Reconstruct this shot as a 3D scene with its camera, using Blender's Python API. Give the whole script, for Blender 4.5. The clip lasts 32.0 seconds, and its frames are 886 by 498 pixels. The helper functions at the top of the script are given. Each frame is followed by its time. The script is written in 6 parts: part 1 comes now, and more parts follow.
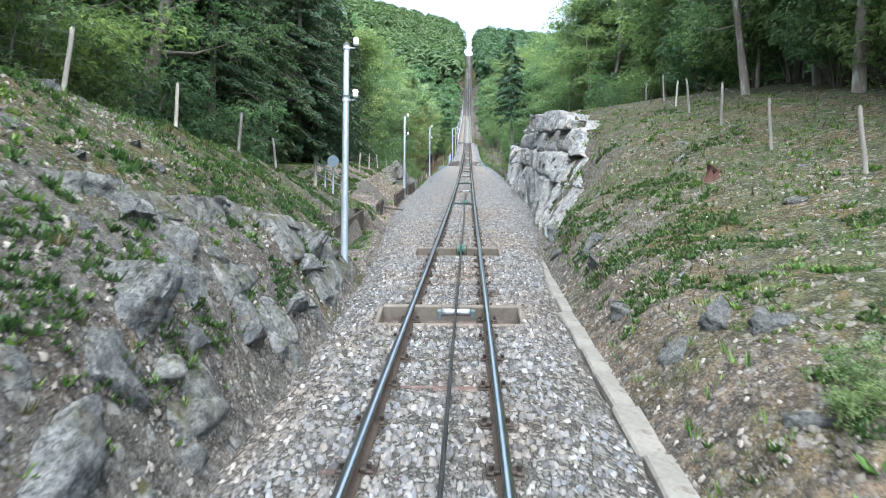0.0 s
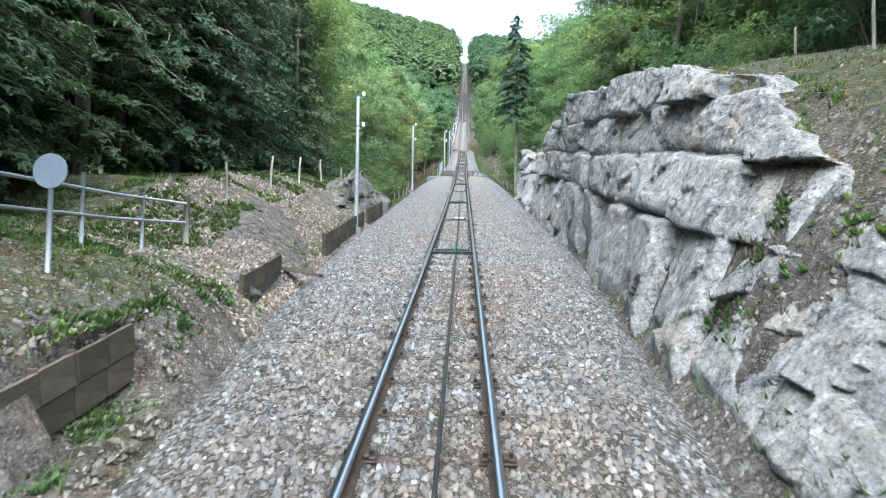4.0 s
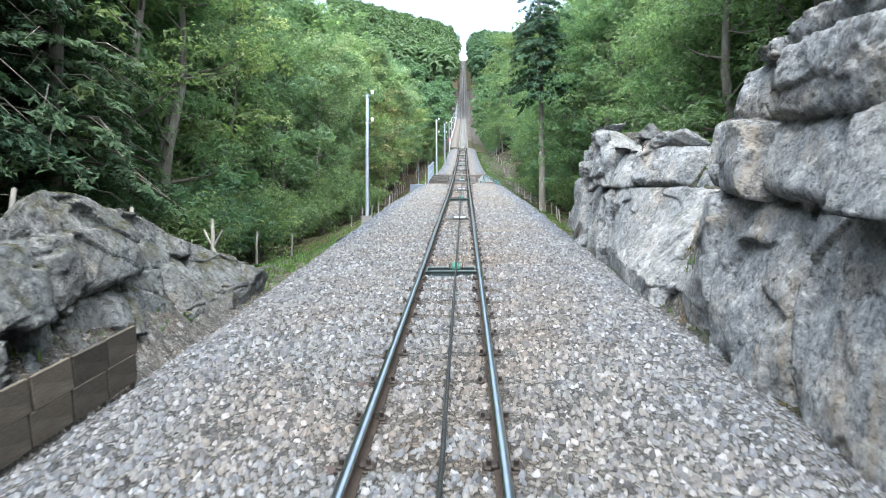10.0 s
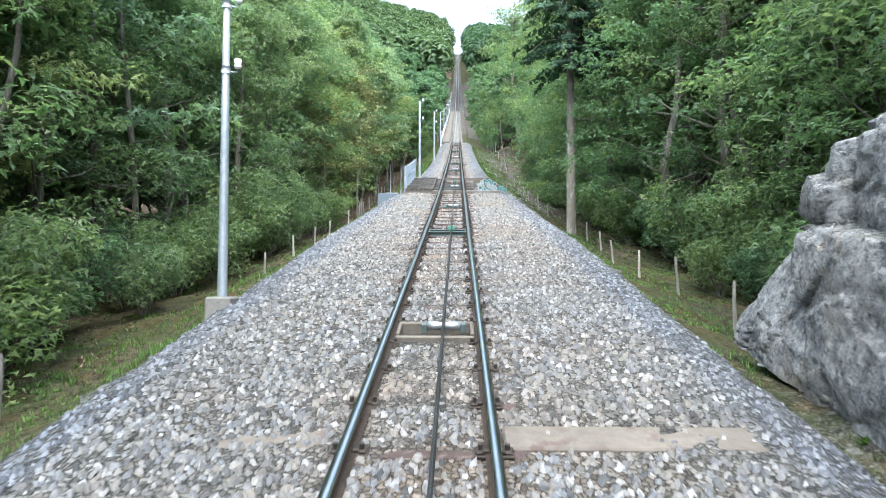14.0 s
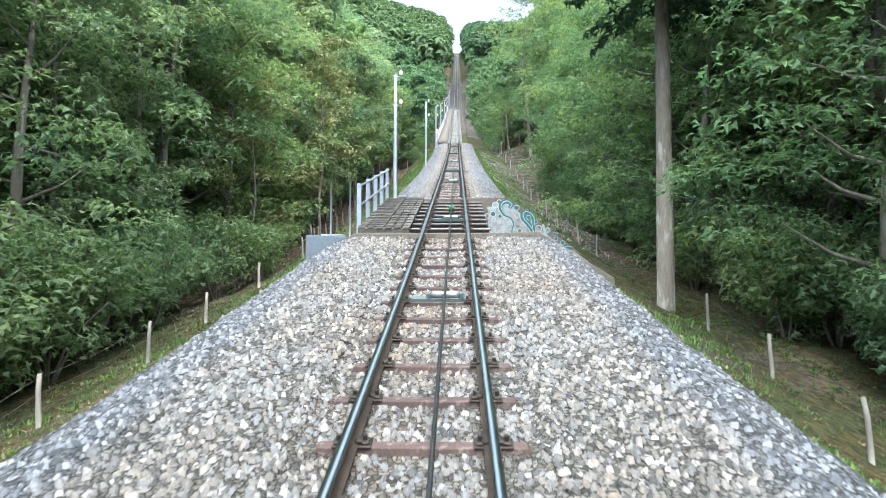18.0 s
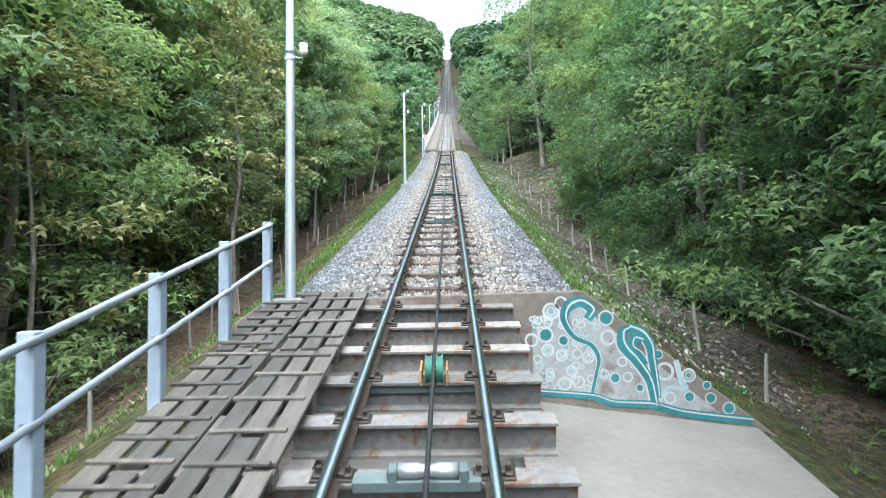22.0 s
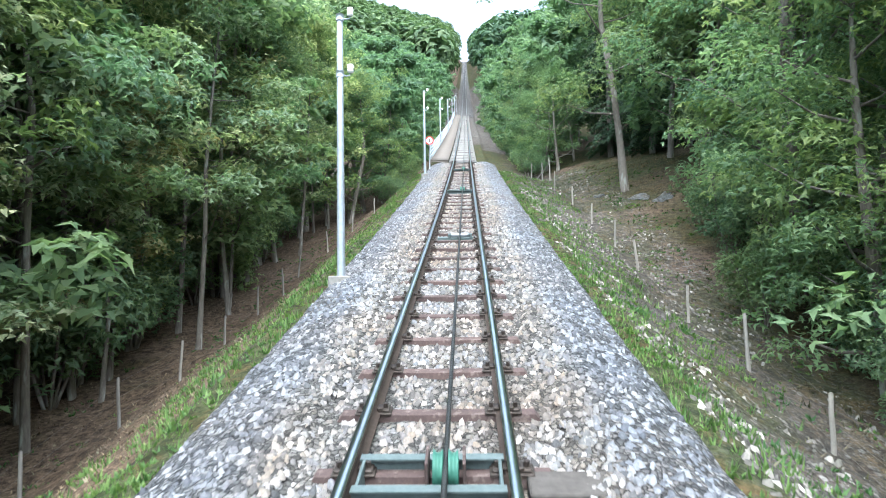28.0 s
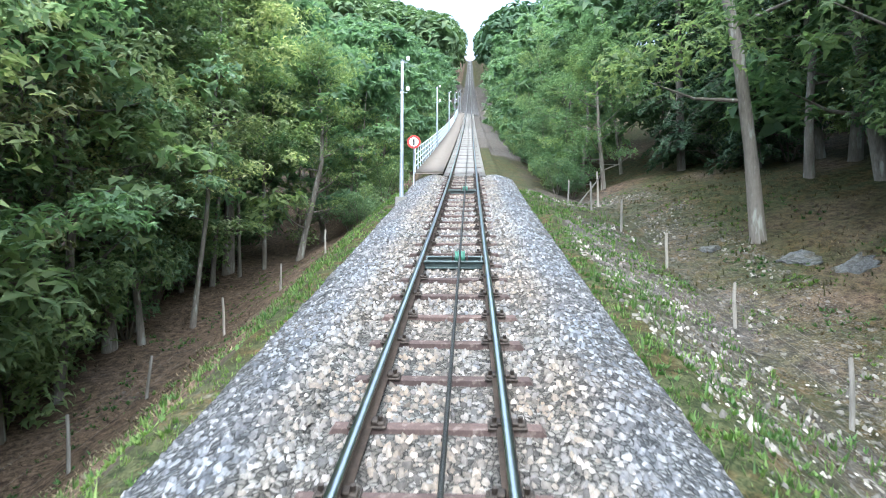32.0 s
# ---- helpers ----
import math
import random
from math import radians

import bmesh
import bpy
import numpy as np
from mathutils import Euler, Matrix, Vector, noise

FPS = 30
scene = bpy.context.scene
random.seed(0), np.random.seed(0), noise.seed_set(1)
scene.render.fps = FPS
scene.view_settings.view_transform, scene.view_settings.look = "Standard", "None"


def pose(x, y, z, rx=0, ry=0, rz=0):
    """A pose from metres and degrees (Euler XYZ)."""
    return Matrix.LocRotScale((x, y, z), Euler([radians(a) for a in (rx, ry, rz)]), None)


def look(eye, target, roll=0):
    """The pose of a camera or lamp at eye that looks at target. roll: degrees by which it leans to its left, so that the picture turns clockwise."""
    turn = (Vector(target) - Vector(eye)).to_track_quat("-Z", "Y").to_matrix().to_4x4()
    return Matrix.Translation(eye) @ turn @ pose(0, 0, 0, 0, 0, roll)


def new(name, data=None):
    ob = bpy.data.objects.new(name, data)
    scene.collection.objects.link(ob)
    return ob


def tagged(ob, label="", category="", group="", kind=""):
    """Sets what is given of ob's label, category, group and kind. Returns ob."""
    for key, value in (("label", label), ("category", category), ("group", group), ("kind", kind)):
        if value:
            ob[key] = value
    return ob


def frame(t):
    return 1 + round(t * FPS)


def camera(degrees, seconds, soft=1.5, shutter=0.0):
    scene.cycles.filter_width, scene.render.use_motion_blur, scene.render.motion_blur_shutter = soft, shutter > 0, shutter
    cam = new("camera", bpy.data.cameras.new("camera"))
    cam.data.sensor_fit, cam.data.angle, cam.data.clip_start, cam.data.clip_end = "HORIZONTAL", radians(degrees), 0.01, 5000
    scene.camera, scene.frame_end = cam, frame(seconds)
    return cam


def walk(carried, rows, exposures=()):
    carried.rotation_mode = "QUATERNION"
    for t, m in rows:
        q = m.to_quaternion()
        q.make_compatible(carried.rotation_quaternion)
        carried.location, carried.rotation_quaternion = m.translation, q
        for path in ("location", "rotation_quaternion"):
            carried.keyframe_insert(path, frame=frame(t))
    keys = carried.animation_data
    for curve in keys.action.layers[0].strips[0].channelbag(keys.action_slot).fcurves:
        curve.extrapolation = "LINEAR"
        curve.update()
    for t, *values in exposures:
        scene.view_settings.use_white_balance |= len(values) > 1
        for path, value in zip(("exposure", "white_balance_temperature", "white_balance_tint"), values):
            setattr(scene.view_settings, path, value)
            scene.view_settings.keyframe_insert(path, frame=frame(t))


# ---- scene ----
# Funicular line climbing through woods: x right of the track's middle, y along it (level distance), z up.

# -- profile of the line: slope by distance --
SLOPE_AT = (-60, -8.8, 8.8, 26.4, 44, 57.2, 70.4, 83.6, 96.8, 130, 160, 200, 300, 450, 625, 640, 720)
SLOPE = (0.1926, 0.1926, 0.1728, 0.1891, 0.2054, 0.2072, 0.2319, 0.2343, 0.2477, 0.2930, 0.3060, 0.3330, 0.3770, 0.4050, 0.4100, 0.2000, 0.2000)
GRID = np.arange(-60.0, 720.1, 0.5)
_m = np.interp(GRID, SLOPE_AT, SLOPE)
_z = np.concatenate([[0], np.cumsum((_m[1:] + _m[:-1]) / 4)])
LINE = _z - np.interp(0, GRID, _z)


def rail_z(s):
    """Height of the rails' top at distance s."""
    return np.interp(s, GRID, LINE)


def slope(s):
    return float(np.interp(s, SLOPE_AT, SLOPE))


# -- camera: stands in the car's front, at a fixed height over the rails --
EYE_X, EYE_H = 0.239, 1.862
cam = camera(69.98, 32.0, soft=0.95, shutter=0.2)
ROWS = [
    (0, 0.000, 2.279, 1.954, -0.305),
    (0.5, 1.567, 2.663, 2.002, 0.678),
    (1, 3.132, 2.127, 2.217, -0.085),
    (1.5, 4.693, 1.951, 2.411, -0.624),
    (2, 6.252, 1.849, 2.610, -1.325),
    (2.5, 7.808, 1.829, 2.767, -1.290),
    (3, 9.360, 1.699, 2.966, -0.886),
    (3.5, 10.910, 1.679, 2.829, -0.703),
    (5.5, 17.076, 2.497, 2.650, -0.533),
    (6, 18.609, 2.674, 2.619, -0.471),
    (6.5, 20.138, 2.555, 2.651, -0.538),
    (7, 21.663, 2.683, 2.602, -0.286),
    (7.5, 23.185, 2.674, 2.694, -0.744),
    (8, 24.704, 2.520, 2.667, -0.682),
    (8.5, 26.219, 2.095, 2.654, -0.803),
    (9, 27.732, 1.878, 2.754, -0.401),
    (9.5, 29.242, 1.885, 2.906, 0.220),
    (10, 30.749, 1.997, 2.813, 0.304),
    (10.5, 32.254, 2.308, 2.930, 0.431),
    (11, 33.755, 1.879, 2.854, 0.397),
    (11.5, 35.255, 1.772, 2.846, 0.331),
    (12, 36.751, 1.667, 2.851, 0.376),
    (12.5, 38.246, 2.109, 2.905, 0.900),
    (13, 39.740, 2.243, 3.119, 0.183),
    (13.5, 41.233, 1.539, 2.767, -0.105),
    (14, 42.726, 1.350, 2.414, -0.075),
    (14.5, 44.217, 1.168, 2.298, -0.150),
    (15, 45.708, 0.609, 2.366, 0.068),
    (15.5, 47.198, 0.859, 2.318, -0.150),
    (17.5, 53.155, 1.134, 2.240, 0.228),
    (18, 54.645, 1.258, 2.482, -0.038),
    (18.5, 56.136, 1.308, 2.618, -0.007),
    (19, 57.627, 1.519, 2.937, 0.299),
    (19.5, 59.118, 1.230, 2.918, 0.380),
    (20, 60.610, 1.244, 3.026, -0.148),
    (20.5, 62.103, 1.286, 3.295, -0.056),
    (21, 63.596, 1.118, 3.221, 0.657),
    (21.5, 65.090, 0.778, 3.107, 0.780),
    (22, 66.585, 0.715, 3.161, 0.858),
    (22.5, 68.081, 1.049, 3.140, 1.418),
    (23, 69.577, 1.559, 3.542, 1.645),
    (23.5, 71.075, 2.595, 4.029, 1.260),
    (24, 72.573, 2.706, 4.206, 1.203),
    (24.5, 74.071, 2.548, 4.118, 1.970),
    (25, 75.570, 2.783, 4.039, 1.952),
    (25.5, 77.068, 2.230, 3.821, 1.502),
    (27.5, 83.064, 1.873, 3.856, 0.203),
    (28, 84.563, 2.317, 3.609, 0.897),
    (28.5, 86.062, 2.335, 3.530, 0.204),
    (29, 87.561, 2.417, 3.712, 0.730),
    (29.5, 89.060, 2.559, 3.771, 0.622),
    (30, 90.560, 2.412, 3.872, 0.899),
    (30.5, 92.059, 2.232, 3.732, -0.055),
    (31, 93.559, 2.387, 3.721, -0.267),
    (31.5, 95.059, 2.276, 3.700, -0.575),
    (32, 96.559, 2.437, 3.626, -0.216),
]
walk(cam, [(t, pose(EYE_X, s, float(rail_z(s)) + EYE_H, 90 + pitch, roll, yaw)) for t, s, yaw, pitch, roll in ROWS], ((0, 2.18, 5950, 5), (6, 2.26, 5850, 5), (12, 2.3, 5950, 5), (18, 2.36, 5950, 3), (22, 2.36, 5900, 3), (26, 2.52, 5800, 5), (32, 2.48, 5750, 5)))

# -- light: thin bright cloud, a soft high sun --
world = bpy.data.worlds.new("sky")
scene.world = world
world.use_nodes = True
wn, wl = world.node_tree.nodes, world.node_tree.links
sky = wn.new("ShaderNodeTexSky")
sky.sky_type, sky.sun_disc = "NISHITA", False
sky.sun_elevation, sky.sun_rotation = radians(63), radians(180)
sky.air_density, sky.dust_density, sky.ozone_density = 1.0, 4.0, 1.0
pale = wn.new("ShaderNodeHueSaturation")
pale.inputs["Saturation"].default_value = 0.6
wl.new(sky.outputs[0], pale.inputs["Color"])
wl.new(pale.outputs[0], wn["Background"].inputs["Color"])
wn["Background"].inputs["Strength"].default_value = 0.148
sun = new("sun", bpy.data.lights.new("sun", "SUN"))
sun.data.energy, sun.data.angle, sun.data.color = 1.05, radians(80), (1.0, 0.99, 0.97)
sun.matrix_world = look((0, 0, 100), (0 - math.sin(radians(180)) * 41, 0 - math.cos(radians(180)) * 41, 100 - 80))


# -- materials --
def surface(name, rough=0.85, metal=0.0, spec=0.3):
    m = bpy.data.materials.new(name)
    m.use_nodes = True
    nt = m.node_tree
    b = nt.nodes["Principled BSDF"]
    b.inputs["Roughness"].default_value, b.inputs["Metallic"].default_value = rough, metal
    b.inputs["Specular IOR Level"].default_value = spec
    return m, nt, b


def node(nt, kind, **vals):
    n = nt.nodes.new(kind)
    for k, v in vals.items():
        n.inputs[k.replace("_", " ")].default_value = v
    return n


def coords(nt, kind="Object", scale=(1, 1, 1)):
    c = nt.nodes.new("ShaderNodeTexCoord")
    mp = node(nt, "ShaderNodeMapping", Scale=scale)
    nt.links.new(c.outputs[kind], mp.inputs["Vector"])
    return mp.outputs[0]


def noise_at(nt, vec, scale, detail=4.0, rough=0.6, out="Fac"):
    n = node(nt, "ShaderNodeTexNoise", Scale=scale, Detail=detail, Roughness=rough)
    nt.links.new(vec, n.inputs["Vector"])
    return n.outputs[out]


def ramp(nt, fac, *stops):
    r = nt.nodes.new("ShaderNodeValToRGB")
    while len(r.color_ramp.elements) < len(stops):
        r.color_ramp.elements.new(0.5)
    for e, (p, c) in zip(r.color_ramp.elements, stops):
        e.position, e.color = p, (*(c if isinstance(c, tuple) else (c, c, c)), 1)
    nt.links.new(fac, r.inputs["Fac"])
    return r.outputs["Color"]


def mix(nt, fac, a, b, how="MIX"):
    n = nt.nodes.new("ShaderNodeMix")
    n.data_type, n.blend_type = "RGBA", how
    for sock, v in ((n.inputs["Factor"], fac), (n.inputs["A"], a), (n.inputs["B"], b)):
        if isinstance(v, (int, float)):
            sock.default_value = v
        elif isinstance(v, tuple):
            sock.default_value = (*v, 1)
        else:
            nt.links.new(v, sock)
    return n.outputs["Result"]


def bump(nt, b, height, strength=0.5, distance=0.02, before=None):
    n = node(nt, "ShaderNodeBump", Strength=strength, Distance=distance)
    nt.links.new(height, n.inputs["Height"])
    if before:
        nt.links.new(before, n.inputs["Normal"])
    nt.links.new(n.outputs[0], b.inputs["Normal"])
    return n.outputs[0]


def simple(name, dark, light, scale=6.0, rough=0.85, metal=0.0, bumps=0.3, dist=0.01, stretch=(1, 1, 1), spot=None, spec=0.3, vary=0.0):
    """A surface mottled between two colours at two scales, with relief, and optional spots of a third colour."""
    m, nt, b = surface(name, rough, metal, spec)
    v = coords(nt, "Object", stretch)
    big, fine = noise_at(nt, v, scale * 0.25, 3), noise_at(nt, v, scale * 3, 5)
    c = ramp(nt, mix(nt, 0.45, big, fine), (0.3, dark), (0.7, light))
    if spot:
        c = mix(nt, ramp(nt, noise_at(nt, v, scale * 0.9, 4), (0.55, 0.0), (0.66, 1.0)), c, spot)
    if vary:
        obj = nt.nodes.new("ShaderNodeObjectInfo")
        c = mix(nt, 1.0, c, ramp(nt, obj.outputs["Random"], (0.0, (1 - vary, 1 - vary * .95, 1 - vary * .9)), (0.6, (1.0, 1.0, 1.0)), (1.0, (1 + vary, 1 + vary * .93, 1 + vary * .82))), "MULTIPLY")
    nt.links.new(c, b.inputs["Base Color"])
    bump(nt, b, fine, bumps, dist)
    return m


def make_ballast():
    m, nt, b = surface("ballast_stones", 0.9)
    v = coords(nt)
    warp = mix(nt, 0.06, v, noise_at(nt, v, 9, 2, out="Color"), "ADD")
    cell = node(nt, "ShaderNodeTexVoronoi", Scale=22.0)
    edge = node(nt, "ShaderNodeTexVoronoi", Scale=22.0)
    edge.feature = "DISTANCE_TO_EDGE"
    for n in (cell, edge):
        nt.links.new(warp, n.inputs["Vector"])
    sep = nt.nodes.new("ShaderNodeSeparateColor")
    nt.links.new(cell.outputs["Color"], sep.inputs[0])
    # tones kept dark: the bed stands in for shade between the laid stones
    tone = ramp(nt, sep.outputs[0], (0.0, (0.048, 0.046, 0.0422)), (0.3, (0.084, 0.0814, 0.0741)), (0.55, (0.114, 0.108, 0.0946)), (0.8, (0.144, 0.14, 0.128)), (1.0, (0.216, 0.212, 0.201)))
    blue = ramp(nt, sep.outputs[0], (0.0, (0.042, 0.046, 0.0513)), (0.5, (0.084, 0.0903, 0.098)), (1.0, (0.156, 0.162, 0.166)))
    at = nt.nodes.new("ShaderNodeAttribute")
    at.attribute_name = "cover"
    sp = nt.nodes.new("ShaderNodeSeparateColor")
    nt.links.new(at.outputs["Color"], sp.inputs[0])
    tone = mix(nt, sp.outputs[0], mix(nt, 1.0, tone, (0.98, 1.0, 1.03), "MULTIPLY"), blue)
    warm = mix(nt, 1.0, tone, (1.04, 0.86, 0.72), "MULTIPLY")
    patch = ramp(nt, noise_at(nt, v, 0.55, 4), (0.38, 0.0), (0.66, 0.95))
    tone = mix(nt, mix(nt, 1.0, patch, sp.outputs[1], "MULTIPLY"), tone, warm)
    # shade between stones painted into the colour, darkest along each cell's edge
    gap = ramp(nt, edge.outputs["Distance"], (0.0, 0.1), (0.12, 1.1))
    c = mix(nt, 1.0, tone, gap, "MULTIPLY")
    c = mix(nt, 0.35, c, mix(nt, 1.0, c, ramp(nt, noise_at(nt, v, 60, 3), (0.3, 0.55), (0.7, 1.2)), "MULTIPLY"))
    nt.links.new(c, b.inputs["Base Color"])
    h = mix(nt, 0.5, ramp(nt, edge.outputs["Distance"], (0.0, 0.0), (0.3, 1.0)), sep.outputs[1])
    bump(nt, b, h, 1.0, 0.035)
    return m


def make_ballast_stone():
    """Broken stones of the bed, each of its own tone; the cover attribute says where they are bluer (red), earth-stained (green) or freshly laid (blue)."""
    m, nt, b = surface("broken_ballast_stone", 0.9, 0, 0.2)
    geo = nt.nodes.new("ShaderNodeNewGeometry")
    at = nt.nodes.new("ShaderNodeAttribute")
    at.attribute_name = "cover"
    sp = nt.nodes.new("ShaderNodeSeparateColor")
    nt.links.new(at.outputs["Color"], sp.inputs[0])
    r = geo.outputs["Random Per Island"]
    grey = ramp(nt, r, (0.0, (0.06, 0.061, 0.063)), (0.2, (0.12, 0.121, 0.12)), (0.38, (0.162, 0.152, 0.139)), (0.5, (0.132, 0.137, 0.148)), (0.66, (0.198, 0.198, 0.195)), (0.8, (0.18, 0.165, 0.145)), (1.0, (0.3, 0.302, 0.302)))
    blue = ramp(nt, r, (0.0, (0.06, 0.0659, 0.0756)), (0.5, (0.12, 0.13, 0.148)), (1.0, (0.216, 0.229, 0.249)))
    c = mix(nt, sp.outputs[0], grey, blue)
    c = mix(nt, 1.0, c, ramp(nt, sp.outputs[2], (0.0, (0.93, 0.95, 0.99)), (1.0, (1.12, 1.12, 1.12))), "MULTIPLY")
    v = coords(nt)
    patch = mix(nt, 1.0, ramp(nt, noise_at(nt, v, 0.6, 4), (0.42, 0.0), (0.66, 0.9)), sp.outputs[1], "MULTIPLY")
    c = mix(nt, patch, c, mix(nt, 1.0, c, (1.02, 0.84, 0.68), "MULTIPLY"))
    c = mix(nt, 1.0, c, ramp(nt, noise_at(nt, v, 45, 4, 0.7), (0.3, 0.72), (0.7, 1.15)), "MULTIPLY")
    nt.links.new(c, b.inputs["Base Color"])
    bump(nt, b, noise_at(nt, v, 70, 3), 0.35, 0.006)
    return m


def stones_in(nt, v, scale, warp, keep):
    """Scattered round-cornered stones: a mask and a tone for each."""
    cell = node(nt, "ShaderNodeTexVoronoi", Scale=scale)
    nt.links.new(mix(nt, warp, v, noise_at(nt, v, scale * .9, 3, out="Color"), "ADD"), cell.inputs["Vector"])
    sep = nt.nodes.new("ShaderNodeSeparateColor")
    nt.links.new(cell.outputs["Color"], sep.inputs[0])
    inner = ramp(nt, cell.outputs["Distance"], (0.34, 1.0), (0.52, 0.0))
    return mix(nt, 1.0, inner, ramp(nt, sep.outputs[1], (keep - .03, 0.0), (keep + .03, 1.0)), "MULTIPLY"), sep.outputs[0]


def make_ground():
    """Bank and woodland floor: the cover attribute says how much is grass (red), leaf litter (green) and bare limestone scree (blue)."""
    m, nt, b = surface("bank_soil", 0.95, 0, 0.15)
    v = coords(nt)
    at = nt.nodes.new("ShaderNodeAttribute")
    at.attribute_name = "cover"
    sp = nt.nodes.new("ShaderNodeSeparateColor")
    nt.links.new(at.outputs["Color"], sp.inputs[0])
    n0, n1, n2, n3 = noise_at(nt, v, 0.5, 5, 0.65), noise_at(nt, v, 1.6, 7, 0.7), noise_at(nt, v, 6, 7, 0.72), noise_at(nt, v, 40, 5, 0.75)
    fine = mix(nt, 0.5, n2, n3)
    soil = ramp(nt, fine, (0.43, (0.0192, 0.0154, 0.0115)), (0.5, (0.0443, 0.0362, 0.0277)), (0.575, (0.077, 0.0662, 0.0531)))
    scree = ramp(nt, fine, (0.43, (0.0231, 0.0215, 0.0192)), (0.48, (0.0577, 0.0539, 0.0481)), (0.55, (0.0903, 0.0851, 0.077)), (0.59, (0.138, 0.135, 0.127)))
    scree = mix(nt, ramp(nt, n1, (0.45, 0.0), (0.6, 0.7)), scree, mix(nt, 1.0, scree, (1.1, 0.92, 0.8), "MULTIPLY"))
    litter = ramp(nt, fine, (0.43, (0.029, 0.0199, 0.014)), (0.5, (0.0841, 0.0596, 0.0406)), (0.58, (0.189, 0.139, 0.0952)))
    grass = ramp(nt, fine, (0.43, (0.0105, 0.017, 0.006)), (0.5, (0.034, 0.044, 0.0165)), (0.575, (0.07, 0.074, 0.034)))
    grass = mix(nt, ramp(nt, n1, (0.47, 0.0), (0.58, 0.85)), grass, mix(nt, 1.0, grass, (1.5, 0.9, 0.85), "MULTIPLY"))
    c = mix(nt, ramp(nt, mix(nt, 0.55, sp.outputs[2], n1), (0.42, 0.0), (0.56, 1.0)), soil, scree)
    c = mix(nt, ramp(nt, mix(nt, 0.55, sp.outputs[1], n2), (0.42, 0.0), (0.56, 1.0)), c, litter)
    c = mix(nt, ramp(nt, mix(nt, 0.5, sp.outputs[0], mix(nt, 0.45, n1, n2)), (0.43, 0.0), (0.56, 0.92)), c, grass)
    height = fine
    for scale, keep, power in ((9, 0.72, 0.8), (24, 0.5, 0.7), (52, 0.45, 0.55)):
        mask, tone = stones_in(nt, v, scale, 0.45 / scale, keep)
        mask = mix(nt, 1.0, mask, mix(nt, 1.0, ramp(nt, sp.outputs[2], (0.12, 0.0), (0.75, power)), ramp(nt, n1, (0.36, 0.25), (0.56, 1.0)), "MULTIPLY"), "MULTIPLY")
        c = mix(nt, mask, c, mix(nt, 1.0, ramp(nt, tone, (0.0, (0.07, 0.068, 0.065)), (0.5, (0.16, 0.155, 0.146)), (1.0, (0.34, 0.335, 0.325))), ramp(nt, n3, (0.3, 0.7), (0.7, 1.2)), "MULTIPLY"))
        height = mix(nt, 0.3, height, mask)
    nt.links.new(c, b.inputs["Base Color"])
    bump(nt, b, height, 1.0, 0.06)
    return m


def make_rock(name="limestone", tint=(1.0, 1.0, 1.0), moss=0.35):
    """Grey weathered limestone: pale crust, blue-grey patches, dark pits, ochre stains, moss where it lies flat."""
    m, nt, b = surface(name, 0.92, 0, 0.18)
    v = coords(nt)
    n1, n2, n3 = noise_at(nt, v, 0.8, 6, 0.65), noise_at(nt, v, 4, 8, 0.72), noise_at(nt, v, 26, 6, 0.78)
    base = ramp(nt, mix(nt, 0.5, n2, n3), (0.39, (0.11, 0.112, 0.115)), (0.46, (0.235, 0.238, 0.24)), (0.53, (0.335, 0.335, 0.33)), (0.61, (0.5, 0.497, 0.485)))
    base = mix(nt, ramp(nt, n1, (0.42, 0.0), (0.6, 0.8)), base, mix(nt, 1.0, base, (0.76, 0.8, 0.85), "MULTIPLY"))
    base = mix(nt, ramp(nt, noise_at(nt, v, 1.3, 6, 0.7), (0.54, 0.0), (0.66, 0.7)), base, mix(nt, 1.0, base, (1.18, 1.0, 0.82), "MULTIPLY"))
    stain = noise_at(nt, coords(nt, "Object", (1.3, 1.3, 0.55)), 1.1, 6, 0.7)
    base = mix(nt, ramp(nt, stain, (0.57, 0.0), (0.68, 0.6)), base, mix(nt, n3, (0.3, 0.22, 0.14), (0.42, 0.36, 0.28)))
    pit = noise_at(nt, v, 15, 5, 0.7)
    base = mix(nt, ramp(nt, pit, (0.56, 0.0), (0.66, 0.75)), base, (0.085, 0.085, 0.08))
    base = mix(nt, ramp(nt, noise_at(nt, v, 8, 5, 0.75), (0.56, 0.0), (0.68, 0.6)), base, (0.55, 0.545, 0.53))
    geo = nt.nodes.new("ShaderNodeNewGeometry")
    up = nt.nodes.new("ShaderNodeSeparateXYZ")
    nt.links.new(geo.outputs["Normal"], up.inputs[0])
    grown = mix(nt, 1.0, ramp(nt, up.outputs[2], (0.3, 0.0), (0.75, moss)), ramp(nt, noise_at(nt, v, 3, 5, 0.7), (0.45, 0.0), (0.6, 1.0)), "MULTIPLY")
    base = mix(nt, grown, base, mix(nt, n3, (0.05, 0.06, 0.025), (0.16, 0.14, 0.07)))
    base = mix(nt, 1.0, base, tint, "MULTIPLY")
    nt.links.new(base, b.inputs["Base Color"])
    crack = node(nt, "ShaderNodeTexVoronoi", Scale=2.6)
    crack.feature = "DISTANCE_TO_EDGE"
    nt.links.new(mix(nt, 0.35, v, noise_at(nt, v, 2.5, 5, out="Color"), "ADD"), crack.inputs["Vector"])
    first = bump(nt, b, ramp(nt, crack.outputs["Distance"], (0.0, 0.0), (0.022, 1.0)), 0.5, 0.04)
    bump(nt, b, mix(nt, 0.5, ramp(nt, pit, (0.5, 1.0), (0.68, 0.0)), n3), 1.0, 0.03, first)
    return m


